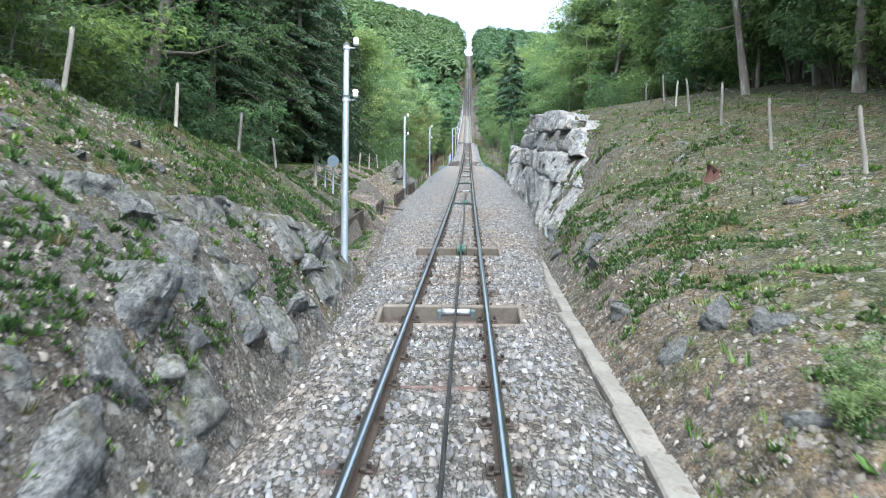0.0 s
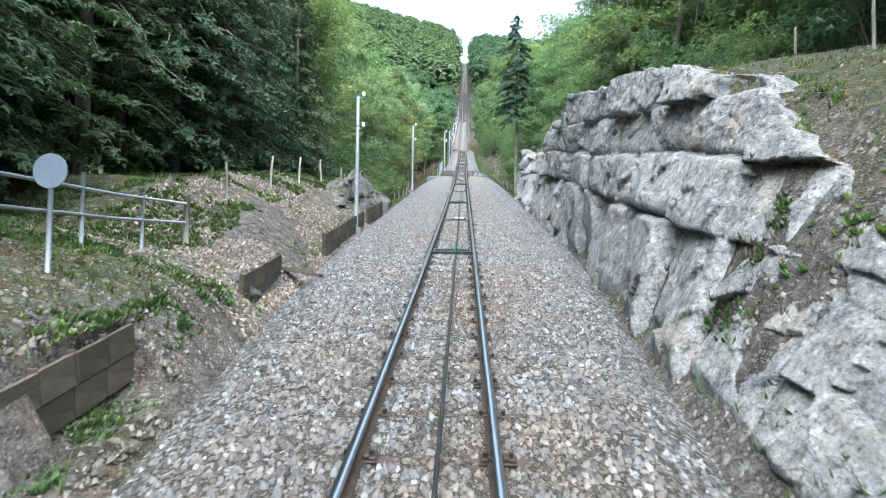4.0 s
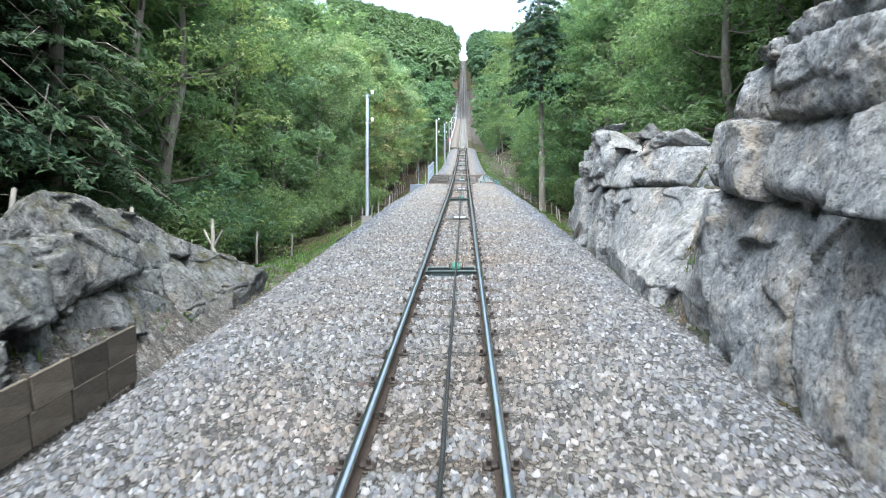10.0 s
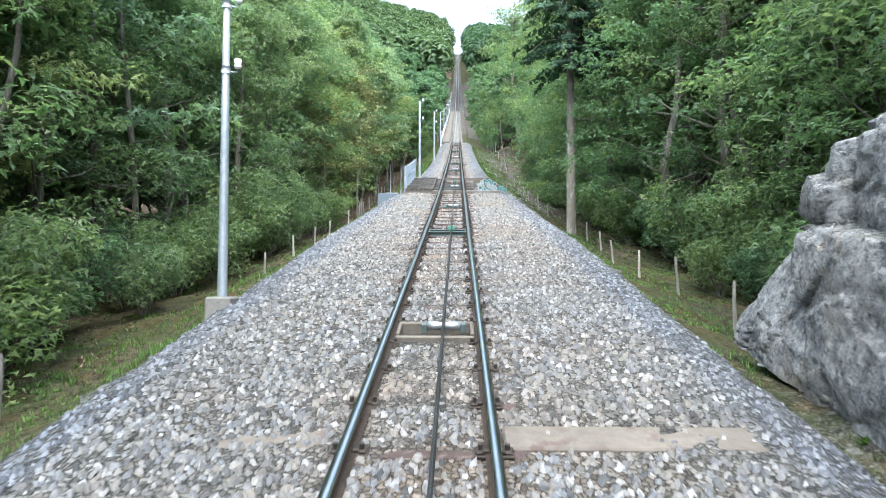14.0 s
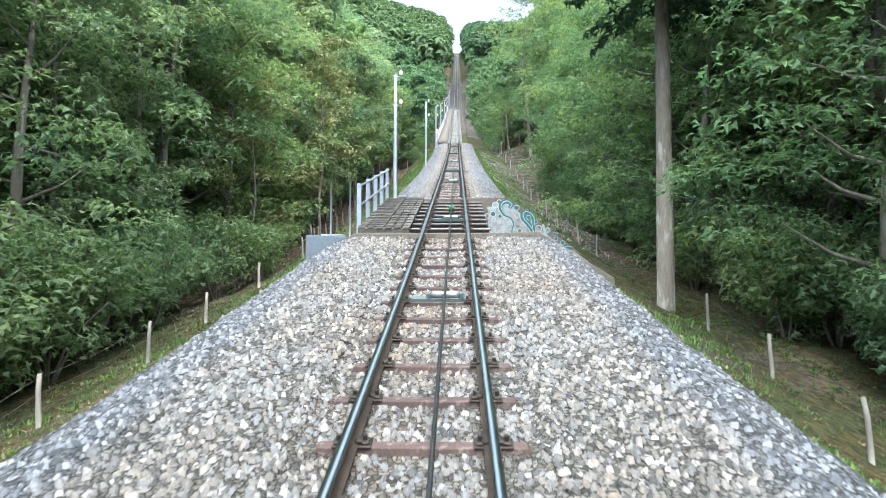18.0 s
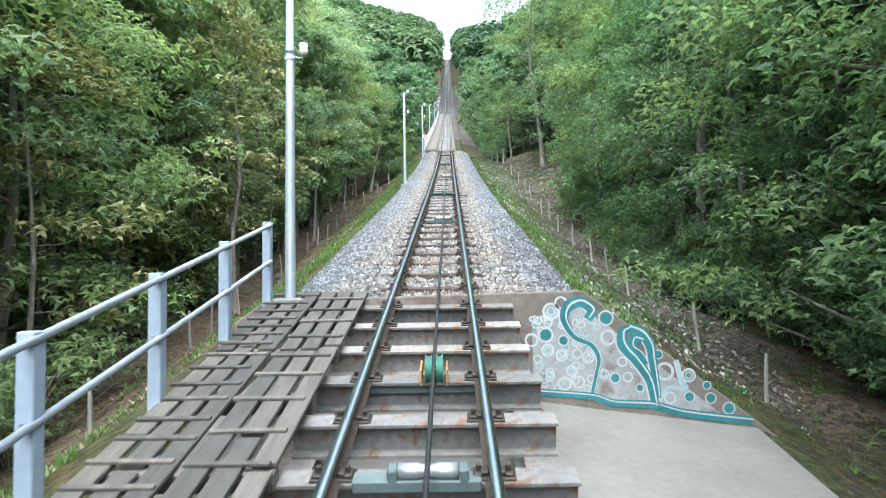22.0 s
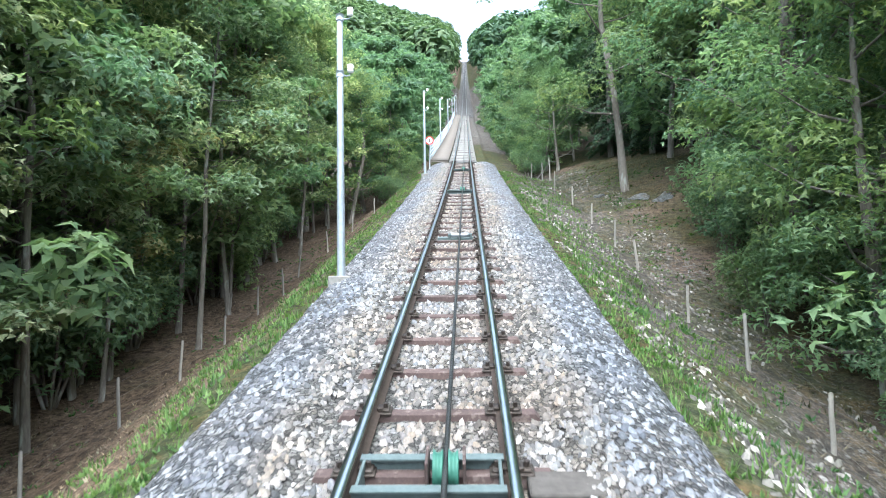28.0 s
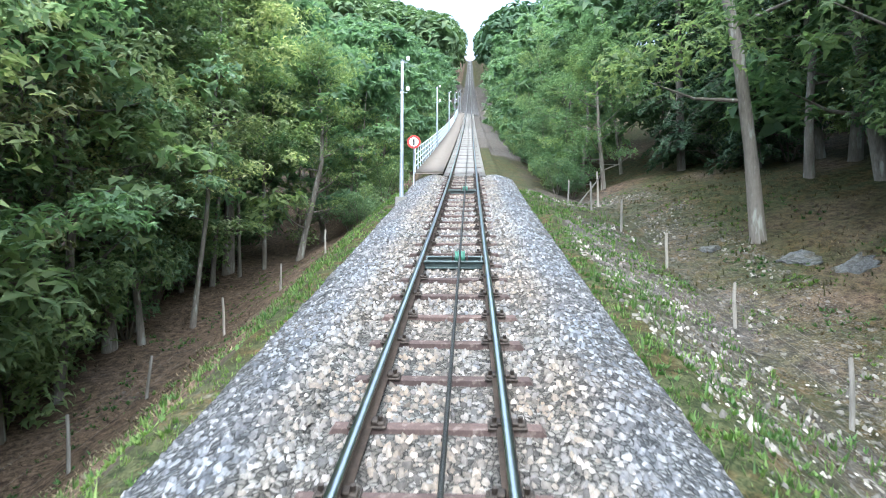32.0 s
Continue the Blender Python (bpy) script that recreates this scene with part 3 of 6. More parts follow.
def sheet(name, xs, ss, zfun, mats, cover=None, smooth=True):
    X, S = np.meshgrid(xs, ss)
    Z = zfun(X, S)
    V = np.stack([X, S, Z], -1).reshape(-1, 3)
    n, k = len(ss), len(xs)
    i = (np.arange(n - 1)[:, None] * k + np.arange(k - 1)[None]).ravel()
    me = mesh_from(name, V, np.stack([i, i + 1, i + k + 1, i + k], 1), mats, smooth=smooth)
    if cover is not None:
        col = np.ones((len(V), 4), np.float32)
        col[:, :3] = cover(X, S).reshape(-1, 3)
        me.color_attributes.new("cover", "FLOAT_COLOR", "POINT").data.foreach_set("color", col.ravel())
    return me


def ground_cover(X, S):
    """Grass, leaf litter and limestone scree over the land."""
    dr, dl = X - edge_at(S, 1), -X - edge_at(S, -1)
    d = np.maximum(dr, dl)
    right = dr > dl
    n = value_noise(X * 0.35, S * 0.35, 21) + 0.9 * value_noise(X * 1.1, S * 1.1, 23, 3)
    up = np.clip((S - 44) / 8, 0, 1)
    grass = np.where(right, 0.4 + 0.16 * np.clip(d - .8, 0, 3), 0.24 + 0.14 * np.clip(d - 1, 0, 3)) * (1 - up) + up * np.where(right, np.where(d < 1.3, 0.8, 0.58), np.where(d < 0.9, 0.85, 0.2))
    grass = np.where((~right) & (S > 40) & (S < 75), 0.62, grass)
    grass = np.where(right & (S > 76) & (S < 124) & (d > .9) & (d < 7), np.interp(d, (1, 3, 5), (.5, .46, .55)), grass)
    litter = up * np.where(right, np.clip((d - 1.5) / 5, 0, 1), np.clip((d - 0.7) / .8, 0, 0.9)) + (1 - up) * np.where(right, np.interp(S, (8, 11), (0.42, 0.22)), 0.15)
    litter = np.where(d > 9, 0.85, litter)
    scree = np.where(d < 1.5, np.where(right & (S < 9), .55, .8), np.where(right, .5, .62)) * (1 - up) + up * np.where(right & (S > 78) & (S < 122) & (d > .7) & (d < 5), 0.5, 0.1)
    scree = np.where((~right) & (S > 20.5) & (S < 31) & (d < 2.2), 1.0, scree)
    grass = np.where((~right) & (S > 20.5) & (S < 27) & (d < 1.8), 0.1, grass)
    grass = np.where((~right) & (S < 20.5) & (d > 1), grass + np.interp(S, (4, 11), (.1, .3)), grass)
    bare = (S > 140) & (S < 330) & (d < 3)
    grass, litter, scree = np.where(bare, .05, grass), np.where(bare, .3, litter), np.where(bare, .6, scree)
    strip = (~right) & (S > 10) & (S < 20.5) & (d < .9)
    grass, scree = np.where(strip, 0.3, grass), np.where(strip, 0.6, scree)
    return np.stack([np.clip(grass + 0.3 * n, 0, 1), np.clip(litter, 0, 1), np.clip(scree - 0.25 * n, 0, 1)], -1)


def land(X, S):
    return ground_over_rail(X, S) + rail_z(np.clip(S, -60, 690)) - np.maximum(S - 690, 0) * 0.3


xs = spread(-420, 420, 0.16, 4.0)
ss = np.concatenate([np.arange(-60, -4, 2.0), np.arange(-4, 126, 0.22), np.arange(126, 240, 2.0), np.arange(240, 960, 8.0)])
tagged(new("ground", sheet("ground", xs, ss, land, GROUND, ground_cover)), "rough bank and woodland floor of soil, scree and dry grass", "ground", kind="structure")


# -- ballast bed --
def bed_half(s):
    return np.interp(s, (-60, 7.4, 13.4, 21.4, 29.4, 57.4, 66.4, 75, 89, 300), (1.41, 1.41, 1.67, 2.38, 2.86, 2.82, 2.42, 1.85, 1.72, 1.72))


PITS = ((7.9, .85, .32), (13.3, .85, .32), (33.9, .39, .21), (49.5, .39, .21), (26.55, .39, .16), (41.4, .39, .16), (57.0, .39, .16), (88.25, .39, .16), (105.9, .39, .16))


def bed_z(U, S):
    """U runs from -1 to 1 across the bed."""
    half = bed_half(S) + 0.16
    x = U * half
    a = np.abs(x)
    lip = np.clip((a - (half - 0.66)) / 0.66, 0, 1)
    pit = np.zeros(S.shape)
    for ps, pw, pl in PITS:
        pit = np.maximum(pit, (np.abs(S - ps) < pl) & (a < pw))
    stones = 0.028 * value_noise(x * 11, S * 11, 5, 2) + 0.03 * value_noise(x * 1.7, S * 1.7, 9, 2)
    crown = np.where(a < 0.88, np.interp(S, (50, 58), (-.145, -.19)), -0.14)
    return rail_z(S) + crown - 0.22 * lip ** 1.5 + stones - 0.24 * pit


def bed_tone(X, S):
    """How blue the stones are and how much earth stains them."""
    edge = np.clip((np.abs(X) - 1.0 - np.interp(S, (0, 40, 46, 56, 68, 78), (9, 9, 1.3, 1.1, 0.7, 0))) / 0.25, 0, 1) + 0.25 * np.clip((np.abs(X) - 1.6) / 0.9, 0, 1)
    return np.clip(edge, 0, 1), np.clip(1.1 - np.abs(X) * 0.35, 0.3, 1)


def bed_mesh(name, s0, s1, step, cols):
    us = np.linspace(-1, 1, cols)
    ss = np.arange(s0, s1 + step, step)
    U, S = np.meshgrid(us, ss)
    X = U * (bed_half(S) + 0.16)
    V = np.stack([X, S, bed_z(U, S)], -1).reshape(-1, 3)
    n, k = len(ss), cols
    i = (np.arange(n - 1)[:, None] * k + np.arange(k - 1)[None]).ravel()
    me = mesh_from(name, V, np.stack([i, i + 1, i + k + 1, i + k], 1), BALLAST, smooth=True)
    col = np.ones((len(V), 4), np.float32)
    col[:, 0], col[:, 1] = (q.ravel() for q in bed_tone(X, S))
    me.color_attributes.new("cover", "FLOAT_COLOR", "POINT").data.foreach_set("color", col.ravel())
    return me


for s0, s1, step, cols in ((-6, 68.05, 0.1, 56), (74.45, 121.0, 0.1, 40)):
    tagged(new("ballast_bed", bed_mesh("ballast_bed", s0, s1, step, cols)), "pale limestone ballast of fist-sized broken stones, shade between them in its colour", "ballast", kind="structure")


# -- the track: rails, sleepers with their iron chairs, haul rope --
def along(s, x=0.0, dz=0.0):
    """Pose on the line at distance s, tipped to its slope."""
    return pose(x, s, float(rail_z(s)) + dz, math.degrees(math.atan(slope(s))), 0, 0)


def rail_mesh(x):
    prof = ((-.032, 0), (.032, 0), (.032, -.028), (.011, -.042), (.011, -.118), (.055, -.13), (.055, -.142), (-.055, -.142), (-.055, -.13), (-.011, -.118), (-.011, -.042), (-.032, -.028))
    ss = np.concatenate([np.arange(-6, 126, 1.0), np.arange(126, 700, 6.0)])
    k = len(prof)
    V = [(x + px, s, float(rail_z(s)) + pz) for s in ss for px, pz in prof]
    F, M = [], []
    for i in range(len(ss) - 1):
        for j in range(k):
            F.append((i * k + j, i * k + (j + 1) % k, (i + 1) * k + (j + 1) % k, (i + 1) * k + j))
            M.append(0 if j == 0 else 1)
    return mesh_from("rail", V, np.array(F)[:, ::-1], [POLISH, WEB], M)


track = thing("railway_track", pose(0, 0, 0), "narrow-gauge funicular track on rusty steel sleepers in pale ballast", "railway track")
for x in (-0.471, 0.471):
    part("rail", rail_mesh(x), track, "rail with a polished head and dark rusty web")


def sleeper_mesh():
    """A pressed steel trough: flat top, flanks that splay."""
    bm = bmesh.new()
    ring = ((-.09, -.14), (-.052, -.0), (.052, 0), (.09, -.14))
    cols = []
    for x in (-.74, -.7, .7, .74):
        drop = 0.05 if abs(x) > 0.72 else 0.0
        cols.append([bm.verts.new((x, y, z - drop)) for y, z in ring])
    for a, b in zip(cols, cols[1:]):
        for j in range(3):
            bm.faces.new((a[j], b[j], b[j + 1], a[j + 1]))
    bm.faces.new(cols[0])
    bm.faces.new(cols[-1][::-1])
    bmesh.ops.recalc_face_normals(bm, faces=bm.faces)
    return bm_mesh("sleeper", bm, RUST)


def chair_mesh():
    """Iron rail chair: base plate, two clamps and their bolts."""
    bm = bmesh.new()
    box_into(bm, (-.132, -.068, 0), (.132, .068, .016), .004)
    for sx in (-1, 1):
        box_into(bm, (sx * .051 - .025, -.04, .016), (sx * .051 + .025, .04, .047), .008)
        box_into(bm, (sx * .093 - .027, -.048, .016), (sx * .093 + .027, .048, .036), .008)
        r = bmesh.ops.create_cone(bm, cap_ends=True, segments=6, radius1=.018, radius2=.018, depth=.036)
        for v in r["verts"]:
            v.co += Vector((sx * .088, 0, .053))
    return bm_mesh("chair", bm, IRON)


SLEEPER, CHAIR = sleeper_mesh(), chair_mesh()
rnd = random.Random(5)


def sleeper(s, parent, bare):
    m = along(s, rnd.uniform(-.02, .02), -0.143 - (rnd.uniform(0, 0.012) if bare else rnd.uniform(0.004, 0.018)))
    sl = part("sleeper", SLEEPER, parent, "", m)
    for x in (-0.471, 0.471):
        part("chair", CHAIR, sl, "", pose(x, 0, 0.004))


s = -5.0
while s < 67.9:
    sleeper(s, track, s > 57)
    s += 0.752
s = 75.1
while s < 121:
    sleeper(s, track, True)
    s += 0.832
rope = part("haul_rope", tube_mesh("haul_rope", [(0.09, q, float(rail_z(q)) + 0.0) for q in np.concatenate([np.arange(-6, 130, 2.0), np.arange(130, 690, 10.0)])], 0.0165, BLACKROPE, 8))
tagged(rope, "dark greased steel haul rope lying over the rollers", "wire rope")


# -- line-side poles --
def bulb_mesh(name):
    """A turned porcelain bell on its stem."""
    V, F = tube_arrays([(0, 0, z) for z in (0, .01, .05, .055, .1, .13, .14)], [.012, .045, .05, .035, .055, .045, .01], 10)
    return mesh_from(name, V, F, PORCELAIN, smooth=True)


def pole(s, x, base, group="poles along the line"):
    z0 = float(rail_z(s))
    h = 3.9 - base
    p = thing("pole", pose(x, s, z0 + base), "tall tapered galvanised steel pole with white insulators beside the track", "pole", group)
    part("shaft", tube_mesh("shaft", [(0, 0, q) for q in (-.25, 0, .02, h * .5, h - .02, h)], [.068, .068, .066, .056, .047, .03], ZINC, 14), p)
    part("footing", box_mesh("footing", (-.17, -.19, -.5), (.17, .17, .09), CONCRETE, .02), p, "square concrete footing")
    for q in (h - .07, h - .98):
        br = part("bracket", tube_mesh("bracket", [(.03, 0, q), (.1, 0, q - .03), (.15, 0, q - .02), (.165, 0, q + .03)], .012, ZINC, 6), p)
        part("clamp", tube_mesh("clamp", [(0, 0, q - .05), (0, 0, q + .05)], .063, ZINC, 12), br)
        part("insulator", bulb_mesh("insulator"), br, "white porcelain insulator", pose(.165, 0, q + .02))
    return p


for s, x, base in ((10.8, -1.89, -.12), (31.0, -2.93, -.16), (51.2, -2.935, -.26), (74.1, -1.67, -.1), (94.2, -1.71, -.32), (114.9, -1.77, -.32), (136, -1.85, -.4), (157, -1.8, -.4), (178, -1.75, -.4), (199, -1.75, -.4), (220, -1.75, -.4)):
    pole(s, x, base)


# -- trees --
def spray_arrays(pos, nrm, size, rng, leaves=3):
    """Sprays of folded leaves at points, facing about along the normals."""
    n = len(pos)
    V = np.zeros((n, leaves, 3, 3), np.float32)
    up = nrm / (np.linalg.norm(nrm, axis=1, keepdims=True) + 1e-9)
    a = np.cross(up, rng.normal(size=(n, 3)))
    a /= np.linalg.norm(a, axis=1, keepdims=True) + 1e-9
    b = np.cross(up, a)
    for k in range(leaves):
        w = 2 * np.pi * (k + rng.uniform(-.3, .3, n)) / leaves
        d = np.cos(w)[:, None] * a + np.sin(w)[:, None] * b - up * rng.uniform(.0, .7, n)[:, None]
        q = np.cross(up, d)
        ln = (size * rng.uniform(.7, 1.3, n))[:, None]
        V[:, k, 0] = pos - d * ln * .1 + q * ln * .3
        V[:, k, 1] = pos + d * ln
        V[:, k, 2] = pos + d * ln * .15 - q * ln * .34
    return V.reshape(-1, 3), np.arange(n * leaves * 3).reshape(-1, 3)


def broadleaf(seed, h, r, low, sprays, size, leaf, limbs=11, lean=0.0, bark=None, girth=1.0):
    """Meshes of a tapered trunk with limbs and of a crown in uneven clumps."""
    rng = np.random.default_rng(seed)
    bend = rng.normal(0, .025 * h, (5, 2))
    bend[0] = 0
    zs = np.linspace(-.5, h * .93, 7)
    px = np.interp(zs, np.linspace(0, h, 5), np.cumsum(bend[:, 0])) + lean * zs
    py = np.interp(zs, np.linspace(0, h, 5), np.cumsum(bend[:, 1]))
    r0 = (.0115 * h + .03) * girth
    wood = [tube_arrays(np.stack([px, py, zs], 1), r0 * np.array([1.35, 1, .9, .75, .55, .35, .1]), 9)]
    clumps = []
    for i in range(limbs):
        f = low + (1 - low) * ((i + rng.uniform(0, .8)) / limbs) ** .9
        z = h * min(f, .9)
        base = np.array([np.interp(z, zs, px), np.interp(z, zs, py), z])
        w = i * 2.4 + rng.uniform(-.5, .5)
        reach = r * (1 - .55 * max(0, (f - .45) / .55)) * rng.uniform(.7, 1.1)
        tip = base + np.array([math.cos(w) * reach, math.sin(w) * reach, reach * rng.uniform(.15, .75)])
        mid = (base + tip) / 2 + np.array([0, 0, -.08 * reach])
        rr = r0 * .42 * (1 - .6 * f)
        wood.append(tube_arrays([base, base + (mid - base) * .7, base + (tip - base) * .68], [rr, rr * .6, rr * .15], 6, False))
        for q in (.45, .7, .9, 1.05):
            c = base + (tip - base) * q + rng.normal(0, .16 * r, 3) * (1, 1, .6)
            clumps.append((*c, rng.uniform(.2, .36) * r * (1.1 - .3 * q)))
    for i in range(limbs // 2):
        w, f = rng.uniform(0, 6.3), rng.uniform(0, 1)
        clumps.append((px[-1] + math.cos(w) * r * .35 * f, py[-1] + math.sin(w) * r * .35 * f, h * rng.uniform(.86, 1.0), rng.uniform(.2, .34) * r))
    clumps = np.array(clumps)
    wts = clumps[:, 3] ** 2
    pick = rng.choice(len(clumps), sprays, p=wts / wts.sum())
    d = rng.normal(size=(sprays, 3))
    d /= np.linalg.norm(d, axis=1, keepdims=True)
    d[:, 2] = np.where(d[:, 2] < -.35, -d[:, 2] * .6, d[:, 2])
    rad = clumps[pick, 3] * rng.uniform(.35, 1.12, sprays) ** .6
    pos = clumps[pick, :3] + d * rad[:, None] * (1, 1, .68)
    nrm = d * .5 + rng.normal(0, .35, (sprays, 3)) + (0, 0, .75)
    V, F = spray_arrays(pos, nrm, size, rng)
    return mesh_from("trunk", *join_arrays(wood), bark or BARK, smooth=True), mesh_from("crown", V, F, leaf)


def conifer(seed, h, r, low, size, leaf, per=26):
    """Meshes of a straight trunk and of drooping tiers of needled boughs."""
    rng = np.random.default_rng(seed)
    r0 = .0085 * h + .02
    wood = [tube_arrays([(0, 0, -.5), (0, 0, h * .3), (0, 0, h * .7), (0, 0, h)], [r0 * 1.25, r0, r0 * .55, .015], 9)]
    P, N = [], []
    z = low * h
    while z < h * .985:
        f = (z - low * h) / (h - low * h)
        reach = r * (1 - f) ** .8 * rng.uniform(.8, 1.12) + .12
        if f < .12:
            reach *= .55 + f * 3.5
        for k in range(max(4, int(9 * (1 - f) + 3))):
            w = rng.uniform(0, 6.3)
            ln = reach * rng.uniform(.7, 1.1)
            droop = rng.uniform(.25, .5)
            out = np.array([math.cos(w), math.sin(w), 0])
            if ln > .8 and k < 5:
                wood.append(tube_arrays([(0, 0, z), out * ln * .6 + (0, 0, z - ln * .1), out * ln + (0, 0, z - droop * ln)], [.025, .016, .006], 4, False))
            m = int(per * ln / r) + 5
            q = rng.uniform(.08, 1.0, m) ** .7
            side = rng.normal(0, .16 * ln, m) * (1.1 - q)
            P.append(out * (q * ln)[:, None] + np.cross(out, (0, 0, 1)) * side[:, None] + np.stack([0 * q, 0 * q, z - droop * ln * q ** 1.6 - rng.uniform(0, .16, m)], 1))
            N.append(np.tile(out * .6 + (0, 0, .8), (m, 1)) + rng.normal(0, .3, (m, 3)))
        z += rng.uniform(.28, .42) * (1 + .4 * (1 - f))
    V, F = spray_arrays(np.concatenate(P), np.concatenate(N), size, rng, 3)
    return mesh_from("trunk", *join_arrays(wood), BARK, smooth=True), mesh_from("crown", V, F, leaf)


def shrub(seed, h, r, sprays, size, leaf):
    rng = np.random.default_rng(seed)
    wood, clumps = [], []
    for k in range(6):
        w = k + rng.uniform(-.4, .4)
        tip = np.array([math.cos(w) * r * .6, math.sin(w) * r * .6, h * rng.uniform(.6, .95)])
        wood.append(tube_arrays([(0, 0, -.2), tip * .5 + (0, 0, .1 * h), tip], [.03, .02, .006], 5, False))
        for q in (.5, .75, 1):
            clumps.append((*(tip * q + rng.normal(0, .15 * r, 3)), r * rng.uniform(.26, .42)))
    clumps = np.array(clumps)
    pick = rng.integers(0, len(clumps), sprays)
    d = rng.normal(size=(sprays, 3))
    d /= np.linalg.norm(d, axis=1, keepdims=True)
    pos = clumps[pick, :3] + d * (clumps[pick, 3] * rng.uniform(.3, 1.1, sprays) ** .6)[:, None] * (1, 1, .75)
    pos[:, 2] = np.maximum(pos[:, 2], .02)
    V, F = spray_arrays(pos, d * .5 + (0, 0, .7) + rng.normal(0, .3, (sprays, 3)), size, rng)
    return mesh_from("stem", *join_arrays(wood), BARK, smooth=True), mesh_from("foliage", V, F, leaf)


BEECH = [broadleaf(10 + k, 14 + k % 3, 4.2, .2, 5200, .135, LEAF, 15, girth=.7) for k in range(3)]
EDGE_TREE = [broadleaf(20 + k, 10 + 1.5 * k, 3.5, .05, 6200, .115, LEAF if k % 2 else LEAF_PALE, 18) for k in range(4)]
SECOND = [broadleaf(80 + k, 13 + k, 3.9, .08, 2600, .25, LEAF if k % 2 else LEAF_PALE, 14) for k in range(3)]
SLIM = [broadleaf(30 + k, 12 + k, 2.6, .16, 3600, .135, LEAF_GREY, 13, .03, girth=.5) for k in range(3)]
TALL = [broadleaf(90 + k, 13 + k, 2.9, .26, 4600, .13, LEAF_PALE if k == 1 else LEAF_GREY, 15, .01 * k, girth=.42) for k in range(3)]
DRY = [broadleaf(40, 9, 2.4, .3, 1300, .14, LEAF_DRY, 10, .04, girth=.5)]
SPRUCE = [conifer(50 + k, 15 + 2 * k, 2.8, .06, .12, NEEDLE, 62) for k in range(2)]
BARE_SPRUCE = [conifer(56, 17, 3.3, .43, .14, NEEDLE, 90)]
SHRUB = [shrub(60 + k, 2.4, 1.6, 1700, .095, (LEAF_PALE, LEAF, LEAF, LEAF)[k]) for k in range(4)]
BACK = [broadleaf(70 + k, 15, 4.4, .05, 800, .6, LEAF, 12, girth=.55) for k in range(2)]
tree_rnd = random.Random(11)
LABELS = {
    "beech": "tall broadleaf tree with a pale trunk and dense green crown", "edge": "leafy broadleaf tree at the wood's edge, branched almost to the ground",
    "slim": "slender young tree with a thin pale trunk and light green crown", "tall": "slender tree with a bare pale lower trunk and green crown", "dry": "small thin tree with sparse yellowing leaves", "spruce": "dark green spruce with drooping boughs",
    "bare": "tall spruce with a long bare trunk and drooping dark crown", "shrub": "green leafy shrub under the trees", "back": "broadleaf tree deep in the wood", "second": "broadleaf tree standing behind the front row of the wood"}
KINDS = {"beech": BEECH, "edge": EDGE_TREE, "slim": SLIM, "dry": DRY, "tall": TALL, "spruce": SPRUCE, "bare": BARE_SPRUCE, "shrub": SHRUB, "back": BACK, "second": SECOND}


DEEP = []


def plant(kind, x, s, size=1.0, turn=None, which=None):
    if kind == "back":
        DEEP.append((x, s, size))
        return None
    wood, leaves = KINDS[kind][which if which is not None else tree_rnd.randrange(len(KINDS[kind]))]
    m = pose(x, s, ground_z(x, s) - .05, 0, 0, tree_rnd.uniform(0, 360) if turn is None else turn) @ Matrix.Diagonal((size, size, size * tree_rnd.uniform(.92, 1.1), 1))
    shr = kind == "shrub"
    t = thing("shrub" if shr else "tree", m, LABELS[kind], "shrub" if shr else "tree", "undergrowth" if shr else "trees beside the line")
    part("stem" if shr else "trunk", wood, t)
    part("foliage" if shr else "crown", leaves, t)
    return t


def stand(kinds, s0, s1, step, x0, x1, size=(.8, 1.15)):
    """Trees at about even steps along the line, at random distances between x0 and x1 from it."""
    s = s0
    while s < s1:
        plant(tree_rnd.choice(kinds), tree_rnd.uniform(x0, x1), s + tree_rnd.uniform(-.4, .4) * step, tree_rnd.uniform(*size))
        s += step


# left of the line: a dark wood behind the fence, spruces, then the wood's edge beyond the meadow strip
stand(("edge", "spruce"), -2, 22, 2.3, -10.5, -8.2)
stand(("spruce",), 22, 46, 2.2, -9.6, -7.6, (.8, 1.1))
stand(("second",), -2, 46, 2.6, -13.5, -11)
stand(("shrub",), 0, 24, 2.6, -11.5, -10, (1.0, 1.4))
stand(("back",), -2, 60, 3.2, -17, -14)
stand(("back",), 0, 130, 4.5, -27, -19, (1.0, 1.3))
stand(("shrub",), 4, 22, 1.9, -8.6, -7.0)
for s, x, k in ((30, -8.0, 1.0), (34, -9.4, 1.1), (37.5, -8.4, .9), (41, -11, 1.15), (24, -10, 1.1)):
    plant("spruce", x, s, k)
stand(("edge", "edge", "slim"), 47, 76, 2.0, -10.5, -8.2, (.75, 1.05))
stand(("second",), 48, 130, 2.6, -14.5, -11)
stand(("shrub",), 70, 126, 2.2, -11.5, -9.5, (1.1, 1.6))
stand(("back",), 48, 130, 3.2, -18, -15)
stand(("shrub",), 46, 76, 1.3, -8.0, -6.2, (.7, 1.2))
stand(("tall", "slim", "dry"), 77, 124, 2.2, -10.5, -8.4, (.85, 1.1))
stand(("edge", "second"), 76, 124, 3.2, -11, -9)
stand(("shrub",), 80, 95, 3.0, -10.0, -8.6, (.6, 1.0))
stand(("tall", "tall", "slim"), 94, 122, 2.7, -9.4, -7.3, (.85, 1.1))
stand(("tall", "edge", "slim"), 96, 122, 2.4, -12, -9.4, (.9, 1.15))
stand(("shrub",), 96, 122, 2.4, -11.2, -9.2, (.9, 1.4))
plant("spruce", -9.0, 44.4, 1.0)
